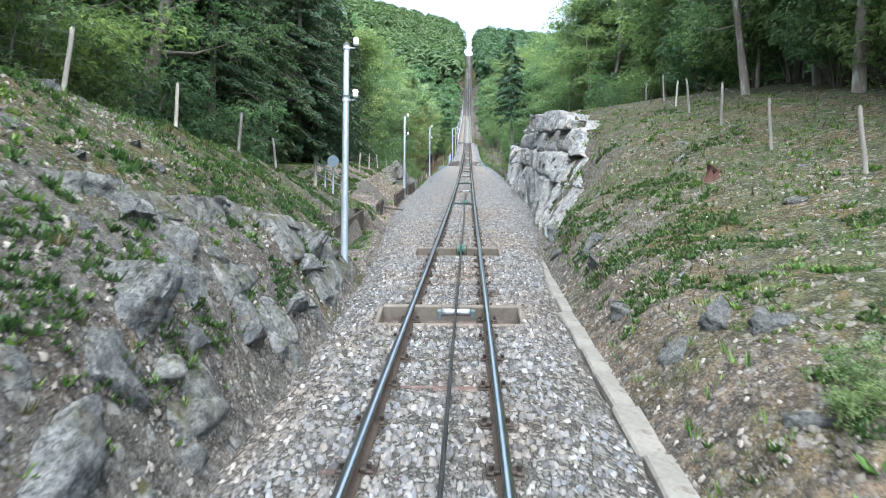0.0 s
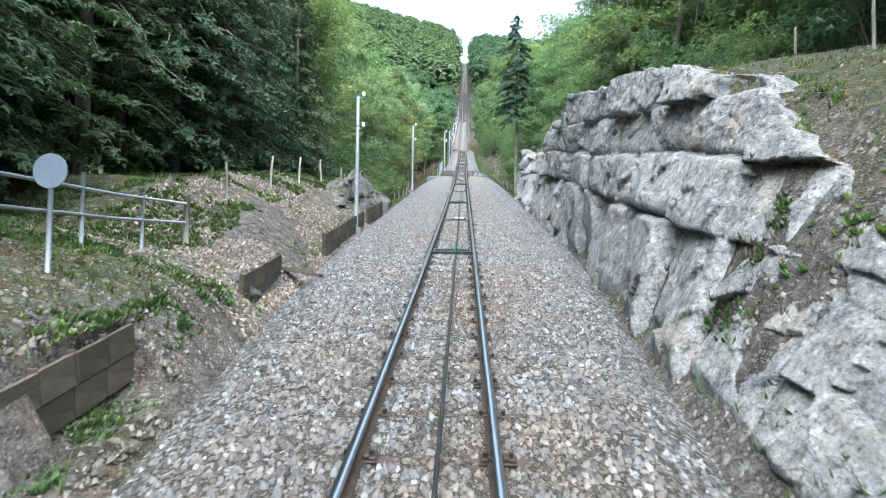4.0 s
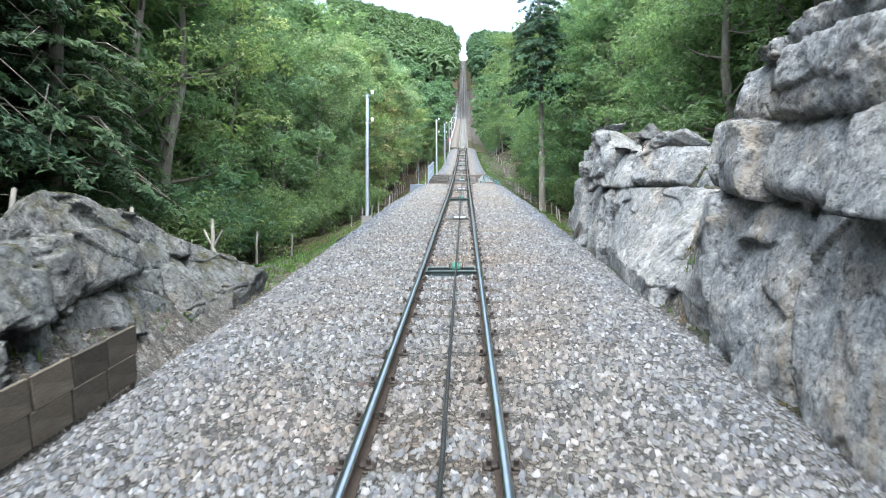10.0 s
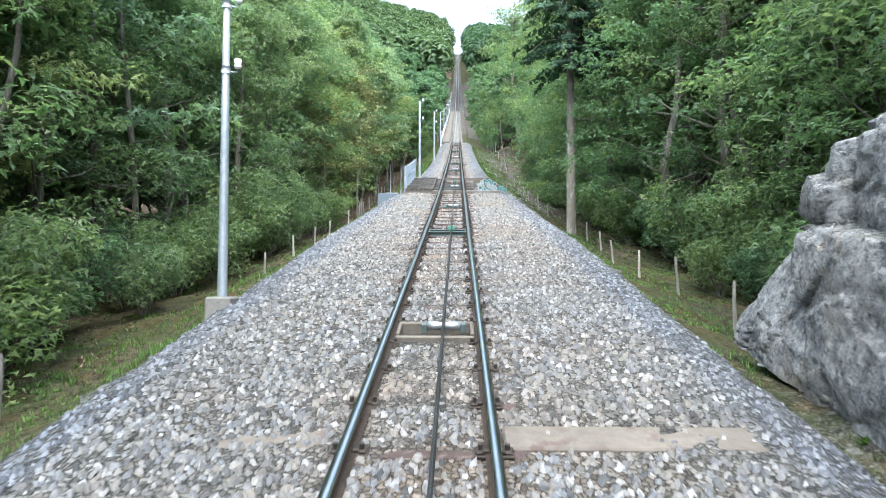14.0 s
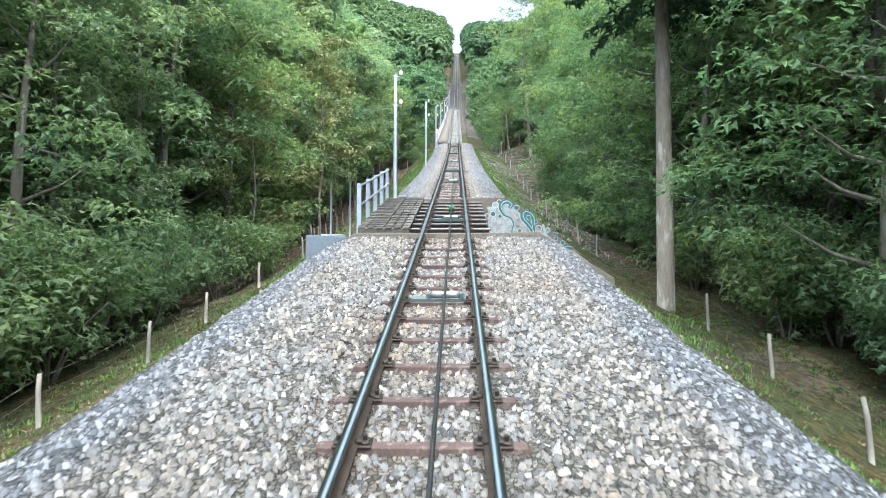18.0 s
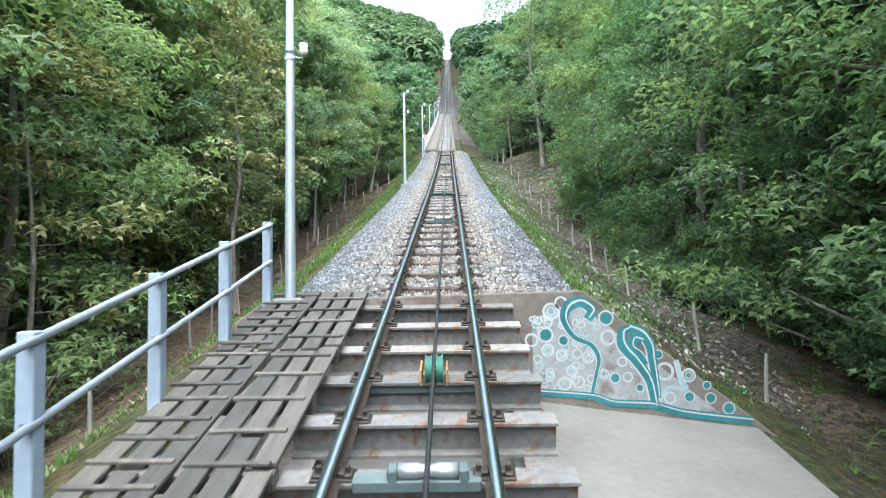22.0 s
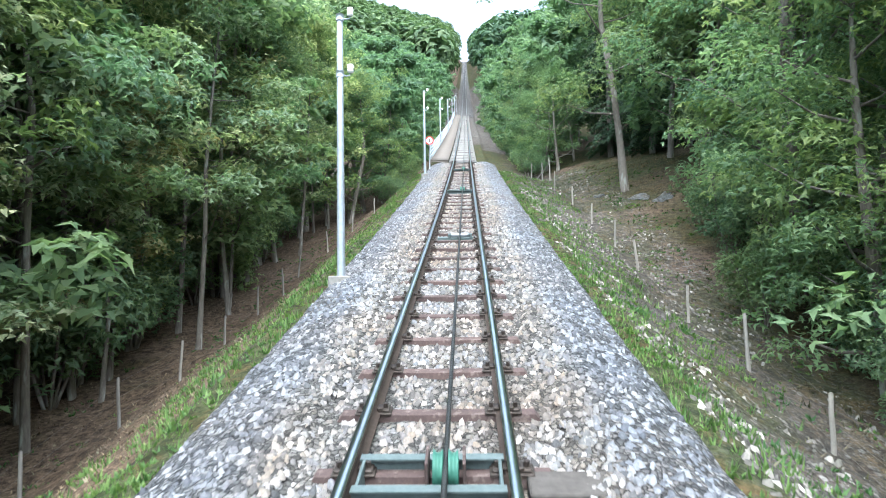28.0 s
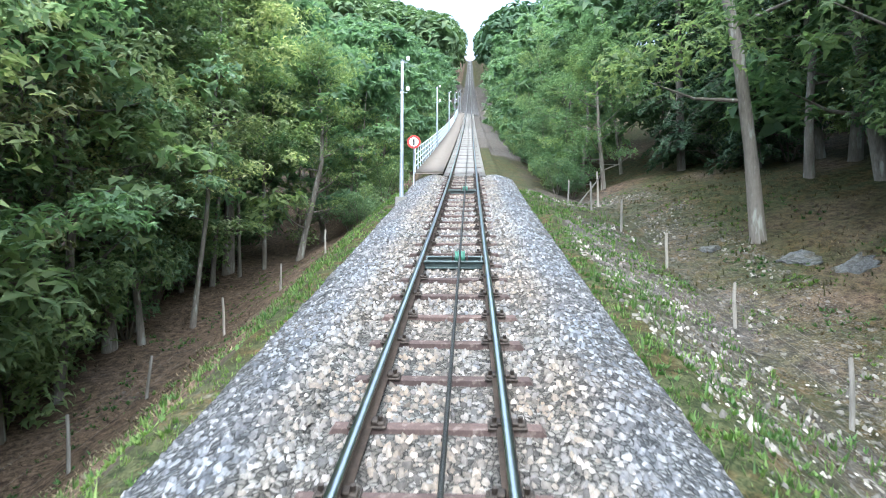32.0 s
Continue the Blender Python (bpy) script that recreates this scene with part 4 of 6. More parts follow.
plant("dry", -6.9, 87.5, 1.15)
plant("dry", -7.2, 78.0, .9)
plant("slim", -8.2, 90.5, .9)
plant("dry", -7.4, 93.0, .8)
stand(("dry", "tall", "tall"), 78, 95, 3.0, -10.5, -8.8, (.85, 1.05))
# right of the line: wood on the bank, then a foliage wall beyond the meadow strip
stand(("beech", "slim"), 4, 50, 3.4, 9.8, 12)
stand(("second",), 4, 50, 2.6, 11.5, 14)
stand(("back",), 4, 130, 3.0, 14, 18)
stand(("back",), 0, 130, 4.5, 20, 28, (1.0, 1.3))
stand(("shrub",), 30, 50, 2.2, 8.0, 9.5, (.7, 1.0))
plant("bare", 4.95, 69.05, 1.0, which=0)
for x, s, size, k in ((7.9, 73.0, 1.05, 0), (7.4, 76.2, 1.0, 2), (7.8, 79.4, 1.05, 0), (7.9, 66.0, .95, 2)):
    plant("edge", x, s, size, which=k)
stand(("edge",), 50, 106, 2.1, 8.6, 10.4)
stand(("second",), 50, 128, 2.6, 11, 13.5)
stand(("shrub",), 100, 128, 2.4, 10.5, 13, (1.2, 1.6))
stand(("edge",), 41, 52, 2.3, 8.6, 9.8, (.8, 1.0))
stand(("shrub",), 52, 106, 1.6, 7.6, 9.0, (.8, 1.2))
stand(("edge",), 75, 99, 2.6, 7.2, 8.6, (.7, .95))
stand(("shrub",), 76, 101, 1.5, 6.5, 7.9, (.5, .85))
stand(("shrub",), 56, 74, 1.7, 6.8, 8.0, (.5, .9))
plant("beech", 7.0, 111.6, 1.0)
plant("beech", 9.6, 21.5, .8)
stand(("beech", "spruce", "beech"), 106, 128, 2.4, 8.8, 12.5, (.8, 1.05))
# the wood on both sides further up the line
stand(("edge",), 123, 200, 2.6, 5.0, 6.6, (.5, .7))
stand(("shrub",), 123, 200, 1.7, 3.6, 4.8, (.5, .9))
stand(("edge",), 123, 200, 2.8, -7.2, -5.6, (.5, .7))
stand(("shrub",), 122, 200, 2.0, -5.2, -4.0, (.5, .9))
stand(("shrub",), 4, 50, 2.0, 10.5, 13, (1.2, 1.8))
stand(("back",), 124, 240, 3.2, -9, -4.8, (.5, .8))
stand(("back",), 124, 240, 3.2, 4.8, 9, (.5, .8))
stand(("back",), 128, 260, 6.0, -20, -12, (.8, 1.1))
stand(("back",), 128, 260, 6.0, 12, 20, (.8, 1.1))


# the deep wood behind the front trees, joined by side
for side in (-1, 1):
    woods, crowns = [], []
    for k, (x, s, size) in enumerate(q for q in DEEP if q[0] * side > 0):
        for me, out in zip(BACK[k % len(BACK)], (woods, crowns)):
            co = np.empty(len(me.vertices) * 3, np.float32)
            me.vertices.foreach_get("co", co)
            n = len(me.polygons[0].vertices)
            fv = np.empty(len(me.loops), np.int32)
            me.loops.foreach_get("vertex_index", fv)
            w = k * 2.4
            rot = np.array([[math.cos(w), -math.sin(w), 0], [math.sin(w), math.cos(w), 0], [0, 0, 1]])
            out.append((co.reshape(-1, 3) @ rot.T * size + (x, s, ground_z(x, s) - .05), fv.reshape(-1, n)))
    deep = thing("deep_wood", pose(0, 0, 0), "shadowy broadleaf wood behind the trees at the edge", "wood", kind="stuff")
    part("trunk", mesh_from("trunk", *join_arrays(woods), BARK, smooth=True), deep)
    part("crown", mesh_from("crown", *join_arrays(crowns), LEAF), deep)


def far_wood(name, side, s0, s1, step, x0, x1, label, seed):
    """The hillside's wood: thousands of crowns in one object."""
    rng = np.random.default_rng(seed)
    pieces = []
    s = s0
    while s < s1:
        gap = step * (1 + (s - s0) / 500)
        x = x0 + rng.uniform(0, gap)
        while x < x1(s):
            sx, sy = side * x, s + rng.uniform(-.5, .5) * gap
            h, r = rng.uniform(13, 20), rng.uniform(2.8, 4.4)
            g = float(ground_over_rail(np.array([sx]), np.array([sy]))[0] + rail_z(min(sy, 690)) - max(sy - 690, 0) * .3)
            n = 70 if s < 350 else 40
            d = rng.normal(size=(n, 3))
            d /= np.linalg.norm(d, axis=1, keepdims=True)
            d[:, 2] = np.where(d[:, 2] < -.5, -d[:, 2], d[:, 2])
            pos = np.array([sx, sy, g + h - r * 1.1]) + d * (r * rng.uniform(.75, 1.1, n))[:, None] * (1, 1, 1.35)
            pieces.append(spray_arrays(pos, d + (0, 0, .5), r * .42, rng, 3))
            x += gap * rng.uniform(.8, 1.3)
        s += gap * .9
    me = mesh_from(name, *join_arrays(pieces), LEAF_FAR)
    tagged(new(name, me), label, "wood", kind="stuff")


far_wood("hillside_wood", -1, 225, 640, 4.6, 5.2, lambda s: 40 + (s - 225) * .22, "broadleaf wood covering the hillside beside the cutting", 3)
far_wood("hillside_wood", 1, 225, 640, 4.6, 5.2, lambda s: 40 + (s - 225) * .1, "broadleaf wood covering the hillside beside the cutting", 4)



# -- limestone --
def jag(a, b, seed=0):
    h = np.sin(a * 127.1 + b * 311.7 + seed * 74.7) * 43758.5453
    return h - np.floor(h)


def facets(A, B, size, seed):
    """Flat chips of broken rock: each point takes the plane of its nearest seed; also its distance from the chip's edge."""
    a, b = A / size, B / size
    ia, ib = np.floor(a), np.floor(b)
    best, second = np.full(a.shape, 9.0), np.full(a.shape, 9.0)
    out = np.zeros(a.shape)
    for i in (-1, 0, 1):
        for j in (-1, 0, 1):
            ca, cb = ia + i, ib + j
            da, db = a - ca - jag(ca, cb, seed), b - cb - jag(ca, cb, seed + 3)
            d = np.hypot(da, db)
            plane = (jag(ca, cb, seed + 5) - .5) * 1.1 + da * (jag(ca, cb, seed + 7) - .5) * 1.5 + db * (jag(ca, cb, seed + 9) - .5) * 1.5
            nearer = d < best
            second = np.where(nearer, best, np.minimum(second, d))
            out, best = np.where(nearer, plane, out), np.where(nearer, d, best)
    return out * size, (second - best) * size


def tiers(S, H, beds, wide, seed):
    """Bedded blocks between level joints: how far each point stands proud, its distances from the joints, its row and column."""
    shift = np.interp(S, (23, 25, 29, 38, 44), (-.25, -.25, 0, 0, -.22)) if seed == 3 else 0
    hw = H - shift + np.interp(H, (1.3, 2.2), (.1, .3)) * value_noise(S * 0.45, H * 0.3, seed + 1, 3)
    edges = np.array(beds)
    row = np.clip(np.searchsorted(edges, hw) - 1, 0, len(beds) - 2)
    up, down = edges[row + 1] - hw, hw - edges[row]
    wid = wide * (0.7 + 1.0 * jag(row, seed * 1.0))
    sw = (S + 0.22 * value_noise(S * 0.8, H * 1.0, seed + 2, 3) + 0.35 * (jag(row, 2.0) - .5) * H + 3.7 * jag(row, 5.0 + seed)) / wid
    col = np.floor(sw)
    side = np.minimum(sw - col, col + 1 - sw) * wid
    proud = (jag(row, col, seed) - .5) * .26 + (sw - col - .5) * wid * (jag(col, row, seed + 21) - .5) * .36 + (down - up) * .5 * (jag(col, row, seed + 22) - .5) * .4
    return proud, up, down, side, row, col


def rock_relief(S, H, beds, wide, seed):
    """How far the rock stands out of its mean face."""
    proud, up, down, side, row, col = tiers(S, H, beds, wide, seed)
    chip, rim = facets(S + .3 * H, H * 1.25, .62, seed + 40)
    small, rim2 = facets(S - .4 * H, H * 1.1 + .2 * S, .2, seed + 60)
    hold = np.clip(value_noise(S * .5, H * .5, seed + 33, 2) * 2.2 + .5, 0, 1)
    broken = np.clip(value_noise(S * .35 + 7, H * .5, seed + 34, 2) * 2 + .5, .25, 1)
    out = proud + broken * (chip * .3 + small * np.interp(H, (1.2, 2.4), (.14, .26)))
    out = out - .05 * np.exp(-rim / .02) * broken - .27 * np.exp(-(side / .05) ** 2) * (jag(col, row, seed + 4) > .35) * (1.2 - .5 * hold)
    # some blocks are undercut at the foot and worn round at the brow
    under = (.06 + .36 * hold * (jag(row, col, seed + 6) > .35)) * np.where(row == 1, 1, .3)
    out = out - under * np.exp(-down / .06) * (row > 0) - .09 * np.exp(-up / .09) * (.15 + .8 * jag(row, col, seed + 8) * hold)
    out = out + np.where(row == 1, .07, 0)
    pitted = np.clip((H - 1.7) / .8, .2, 1)
    ridge = .5 - np.abs(value_noise(S * 5.5 + H, H * 9, seed + 70, 3))
    return out + pitted * (.06 * ridge + .03 * value_noise(S * 16, H * 22, seed + 71, 2)) + .03 * value_noise(S * 2.2, H * 2.4, seed + 72, 3), row, down, side


def cliff(name, side, knots, seed, label, back=8, beds=(-1.0, 1.38, 2.25, 3.05, 5.5), wide=1.35, mat=None, depth=1.0):
    """A face of bedded, jointed rock that stands along the line; knots: distance, height, distance of its foot from the line, lean."""
    kn = np.array(knots)
    ss = np.arange(kn[0, 0], kn[-1, 0], 0.042)
    S, Vv = np.meshgrid(ss, np.linspace(0, 1, 96))
    T = np.interp(S, kn[:, 0], kn[:, 1]) + 0.16 * value_noise(S * 1.3, S * 0 + seed, seed, 3)
    foot, lean = np.interp(S, kn[:, 0], kn[:, 2]), np.interp(S, kn[:, 0], kn[:, 3])
    Hh = -0.4 + (T + 0.4) * Vv
    relief, row, down, joint = rock_relief(S, Hh, beds, wide, seed)
    calm = np.interp(S, (kn[0, 0] + 2, kn[0, 0] + 7), (.35, 1)) if side > 0 else 1
    X = foot + lean * np.maximum(Hh, 0) - relief * depth * calm - .04 * (1 - calm)
    Z = Hh + 0.03 * value_noise(S * 3, Hh * 3, seed + 15, 2)
    k = np.arange(1, back + 1)[:, None]
    Xc = X[-1][None] + 0.13 * k + 0.02 * value_noise(ss[None] * 5, k * 1.0, seed + 11, 2)
    chip, _ = facets(np.repeat(ss[None], back, 0), Xc * 1.0, .4, seed + 90)
    rough = (chip * .3 + .05 * value_noise(ss[None] * 6 + k * 0, Xc * 6, seed + 12, 3)) * np.minimum(k / 2, 1) * (k < back)
    if side > 0:
        Zc = Z[-1][None] - .05 * k + rough - np.where(k == back, .7, 0)
    else:
        f = (k / back) ** 1.4
        Zc = Z[-1][None] * (1 - f) + (ground_over_rail(-Xc, np.repeat(ss[None], back, 0)) - .12) * f + rough * (1 - f)
    X, Z, S = np.concatenate([X, Xc]), np.concatenate([Z, Zc]), np.concatenate([S, np.repeat(ss[None], back, 0)])
    V = np.stack([side * X, S, Z + rail_z(S)], -1).reshape(-1, 3)
    n, m = X.shape
    i = (np.arange(n - 1)[:, None] * m + np.arange(m - 1)[None]).ravel()
    F = np.stack([i, i + 1, i + m + 1, i + m], 1)
    me = mesh_from(name, V, F if side < 0 else F[:, ::-1], mat or ROCK, smooth=False)
    tagged(new(name, me), label, "rock face", kind="structure")
    ledges = np.concatenate([(down < .05) & (row > 0) & (joint > .1), np.ones((back, m), bool)]).ravel()
    LEDGES.append(V[ledges])


LEDGES = []
cliff("rock_ledge", -1, ((-6, 1.9, 1.64, .68), (3, 1.9, 1.64, .68), (6, 1.5, 1.66, .7), (8.4, 1.15, 1.67, .7), (10.0, .8, 1.76, .72), (11.4, -.1, 1.9, .8)), 27, "broken limestone outcrops breaking through the foot of the bank", 6, (-1, .5, 1.1, 3), .8, MOSSROCK, 1.1)
cliff("rock_cliff", 1, CLIFF, 3, "grey bedded limestone cliff with deep joints beside the track")
cliff("rock_cliff", -1, ((29.9, 0.3, 3.4, .5), (32.4, 0.75, 3.4, .45), (33.4, 1.25, 3.36, .35), (36.0, 1.35, 3.3, .3), (37.0, 1.5, 3.28, .4), (38.6, 1.2, 3.2, .6), (40.2, .4, 3.1, .9), (41.2, -.2, 3.05, 1.0)), 21, "grey mossy limestone outcrop above the retaining boards", 5, (-1, .55, 1.2, 3), 1.3, MOSSROCK, 0.8)


def ball_arrays(level):
    bm = bmesh.new()
    bmesh.ops.create_icosphere(bm, subdivisions=level, radius=1.0)
    V = np.array([v.co[:] for v in bm.verts])
    F = np.array([[v.index for v in f.verts] for f in bm.faces])
    bm.free()
    return V, F


BALLS = {k: ball_arrays(k) for k in (1, 2, 4)}


def stone_arrays(seed, level=4, cuts=12):
    """A broken block: a ball cut by random planes and roughened."""
    rng = np.random.default_rng(seed)
    V, F = BALLS[level]
    V = V.copy()
    for k in range(cuts):
        n = rng.normal(size=3)
        n /= np.linalg.norm(n)
        d = rng.uniform(.3, .66)
        over = np.maximum(V @ n - d, 0)
        V -= over[:, None] * n * .95
    if level > 2:
        chip, rim = facets(V[:, 0] * 1.9 + V[:, 2] * 1.3, V[:, 1] * 1.9 - V[:, 2] * 1.5, .5, seed)
        V *= 1 + (.5 * chip - .06 * np.exp(-rim / .06) + .05 * value_noise(V[:, 0] * 9 + V[:, 2] * 5, V[:, 1] * 9 - V[:, 2] * 5, seed, 3))[:, None]
    return V, F


STONES = [mesh_from("boulder", *stone_arrays(100 + k), BANKROCK, smooth=False) for k in range(6)]


CAPS = [mesh_from("boulder", *stone_arrays(140 + k), ROCK, smooth=False) for k in range(5)]


def boulder(x, s, sx, sy, sz, turn, k, sink=.46, label="angular grey limestone boulder half sunk in the bank"):
    e = .15
    up = Vector((ground_z(x - e, s) - ground_z(x + e, s), ground_z(x, s - e) - ground_z(x, s + e), 2 * e)).normalized()
    lie = Vector((0, 0, 1)).rotation_difference(up).to_matrix().to_4x4()
    m = pose(x, s, ground_z(x, s)) @ lie @ pose(0, 0, sz * (.24 - sink), 9 * math.sin(7 * s), 8 * math.cos(5 * s), turn) @ Matrix.Diagonal((sx * 1.1, sy * 1.1, sz, 1))
    ob = new("boulder", STONES[k % 6])
    ob.matrix_basis = m
    return tagged(ob, label, "boulder", "boulders on the banks")


for x, s, sx, sy, sz, turn, k in (
        (-1.75, 3.0, .5, .62, .4, 30, 0), (-1.95, 3.75, .3, .45, .3, 70, 1), (-2.05, 4.45, .42, .55, .42, 12, 2), (-1.86, 4.75, .2, .26, .2, 50, 3), (-2.3, 5.5, .34, .42, .36, 28, 4), (-2.1, 5.0, .26, .34, .24, 80, 5),
        (-1.85, 5.85, .3, .42, .34, 15, 1), (-1.78, 7.35, .32, .5, .42, 5, 0), (-2.0, 8.5, .34, .5, .46, 22, 3), (-2.12, 9.5, .3, .46, .5, 8, 2), (-2.2, 10.4, .26, .3, .24, 40, 5), (-2.2, 9.8, .34, .4, .34, 66, 4), (-2.6, 5.2, .3, .5, .2, 33, 3), (-2.7, 7.4, .3, .4, .2, 14, 5),
        (1.98, 7.4, .2, .36, .26, 10, 2), (2.42, 5.7, .26, .3, .42, 10, 3), (2.68, 5.3, .2, .24, .42, 50, 4), (2.02, 5.6, .2, .26, .16, 75, 1), (2.26, 3.85, .17, .2, .14, 33, 0), (2.14, 9.6, .22, .34, .24, 5, 5), (2.2, 10.5, .27, .34, .24, 30, 1), (1.95, 12.4, .2, .3, .2, 15, 4), (2.06, 13.6, .26, .34, .3, 70, 0), (2.2, 14.6, .3, .4, .36, 20, 2)):
    boulder(x, s, sx, sy, sz, turn, k, .4)
tagged(new("pale_stone", STONES[3]), "pale broken limestone block beside the pole's footing", "boulder").matrix_basis = pose(-1.97, 10.35, ground_z(-1.97, 10.35) + .06, 10, 5, 30) @ Matrix.Diagonal((.16, .19, .13, 1))
for x, s, sx, sy, sz, turn, k in ((-3.04, 21.8, 0.31, 0.4, 0.28, 10, 1), (-2.99, 23.3, 0.26, 0.35, 0.22, 50, 2), (-3.08, 27.8, 0.19, 0.26, 0.18, 0, 3), (-3.17, 49, 0.44, 0.79, 0.22, 20, 4), (3.17, 55.2, 0.31, 0.62, 0.14, 15, 5), (3.26, 56, 0.35, 0.35, 0.13, 70, 0), (4.05, 47, 0.7, 0.79, 0.44, 30, 3), (4.4, 44.9, 0.4, 0.45, 0.28, 10, 2), (5.81, 111.7, 0.26, 0.35, 0.18, 60, 1), (7.22, 110.3, 0.62, 0.44, 0.26, 10, 4), (7.74, 109.4, 0.44, 0.53, 0.26, 80, 5)):
    boulder(x, s, sx, sy, sz, turn, k, .3, "rough pale limestone block lying beside the track")
for x, s, h, sx, sy, sz, k in ((3.85, 46.3, 2.44, .5, 1.5, .24, 0), (3.9, 42.3, 2.15, .4, .55, .26, 3), (3.9, 41.0, 2.1, .34, .4, .2, 4), (3.75, 36.2, 3.3, .4, .6, .22, 1), (3.7, 30.4, 3.85, .4, .6, .2, 2)):
    ob = new("boulder", CAPS[k])
    ob.matrix_basis = pose(x, s, float(rail_z(s)) + h - .06, 4, 3, 8 * k) @ Matrix.Diagonal((sx, sy, sz, 1))
    tagged(ob, "flat weathered limestone block capping the cliff", "boulder", "blocks on the cliff top")
rnd = random.Random(8)
for k in range(60):
    left = k % 2
    s = rnd.uniform(1.5, 16) if k < 34 else rnd.uniform(24, 38)
    x = -(float(edge_at(s, -1)) + rnd.uniform(.7, 3.2)) if left else float(edge_at(s, 1)) + rnd.uniform(.5, 4.2)
    if not left and s > 20:
        x = float(edge_at(s, 1)) + rnd.uniform(1.8, 3.5)
    q = rnd.uniform(.08, .2)
    boulder(x, s, q, q * rnd.uniform(.8, 1.5), q * rnd.uniform(.5, .8), rnd.uniform(0, 180), k, .42, "small loose limestone rock on the bank")


plant("shrub", 2.42, 3.72, .14, which=1)
plant("shrub", 2.62, 3.95, .12, which=2)

# -- boards that hold the bank, left of the line --
BOARD = box_mesh("board", (-.018, -.235, -.13), (.018, .235, .13), DARKWOOD, .006)
STAKE = box_mesh("stake", (-.03, -.025, -.35), (.03, .025, .30), DARKWOOD, .006)


def retaining_wall(s0, s1, x0, x1, top, rows=2):
    n = max(2, round((s1 - s0) / .48))
    w = thing("retaining_wall", pose(0, 0, 0), "low dark wall of weathered panels holding back the bank", "retaining wall", "bank walls")
    for k in range(n + 1):
        f = k / n
        s, x = s0 + (s1 - s0) * f, x0 + (x1 - x0) * f
        ang = math.degrees(math.atan(slope(s)))
        yaw = -math.degrees(math.atan2(x1 - x0, s1 - s0))
        part("stake", STAKE, w, "", pose(x - .035, s, float(rail_z(s)) + top - .28, 0, 0, yaw))
        if k < n:
            s, x = s + .5 * (s1 - s0) / n, x + .5 * (x1 - x0) / n
            for r in range(rows):
                part("board", BOARD, w, "", pose(x + rnd.uniform(-.008, .008), s, float(rail_z(s)) + top - .13 - .265 * r, ang, rnd.uniform(-3, 3), yaw) @ Matrix.Diagonal((1, (s1 - s0) / n / .48, 1, 1)))


for s0, s1, x0, x1 in WALLS:
    retaining_wall(s0, s1, x0, x1, .38 if s0 < 15 else .29)
for x, s, ln, turn in ((-2.73, 23.5, 1.15, 70), (-2.8, 23.65, .8, 85)):
    tagged(part("plank", box_mesh("plank", (-.06, -ln / 2, -.025), (.06, ln / 2, .025), DARKWOOD), None, "", pose(x, s, float(rail_z(s)) - .02, 8, 4, turn)), "old dark plank lying on the scree", "plank")


# -- gutter slabs at the right edge of the bed --
gutter = thing("gutter", pose(0, 0, 0), "shallow gutter of worn concrete slabs beside the ballast", "gutter")
SLAB = box_mesh("slab", (-.132, -.42, -.1), (.132, .42, 0), simple("worn_gutter_concrete", (.1, .095, .086), (.2, .19, .172), 6, .95, bumps=.7, spot=(.09, .08, .065)), .02)
s = 1.6
while s < 13.8:
    part("slab", SLAB, gutter, "", along(s, float(np.interp(s, (0, 7.4, 11.4, 14.4), (1.58, 1.6, 1.74, 1.98))) + rnd.uniform(-.03, .03), -.25 + rnd.uniform(-.012, .012)) @ pose(0, 0, 0, rnd.uniform(-1.5, 1.5), rnd.uniform(-4, 4), rnd.uniform(-2.5, 2.5)))
    s += .85
for s0, x0, x1, low in ((47.1, .55, 2.26, -.128), (47.1, -1.51, -.55, -.15)):
    tagged(part("concrete_beam", box_mesh("concrete_beam", (x0, -.17, -.12), (x1, .17, 0), BROWNCONCRETE, .015), None, "", along(s0, 0, low)), "flat concrete beam laid across the ballast", "concrete beam")


# -- fences --
POSTS = [mesh_from("post", *tube_arrays([(0, 0, -.4), (0, 0, .3), (.01 * k, .01, .7), (.02 * k - .02, .02, 1.0), (.02 * k - .02, .02, 1.02)], [.034, .033, .031, .028, .014], 7), POSTWOOD, smooth=False) for k in range(3)]


def fence(spots, label, height=.95, wires=(.9, .6, .3), lean=5, group="wire fences"):
    f = thing("fence", pose(0, 0, 0), label, "fence", group)
    tops = []
    for x, s in spots:
        h = height * rnd.uniform(.85, 1.1)
        m = pose(x, s, ground_z(x, s), rnd.uniform(-lean, lean), rnd.uniform(-lean, lean), rnd.uniform(0, 360)) @ Matrix.Diagonal((1, 1, h, 1))
        part("post", rnd.choice(POSTS), f, "", m)
        tops.append((m, h))
    for w in wires:
        pts = []
        for m, h in tops:
            pts.append(np.array(m @ Vector((.045, 0, w))))
        for a, b in zip(pts, pts[1:]):
            mid = (a + b) / 2 - (0, 0, .04)
            part("wire", tube_mesh("wire", [a, mid, b], .0022, WIRE, 4), f)
    return f


fence([(-4.93, 4.4), (-4.74, 7.5), (-4.65, 10.3), (-4.65, 13.2), (-4.65, 15.8)], "leaning wooden posts with wire along the bank's crest", .85)
fence([(-4.84, 25.8), (-4.74, 28.5), (-4.74, 31.3), (-4.74, 34.3), (-4.65, 37.4), (-4.56, 39.6)], "leaning wooden posts with wire above the scree", .85)
fence([(-9.1, 49.8), (-6.5, 48.4), (-5.6, 48.3), (-5.1, 50.0)], "weathered wooden posts with wire along the meadow", .95)
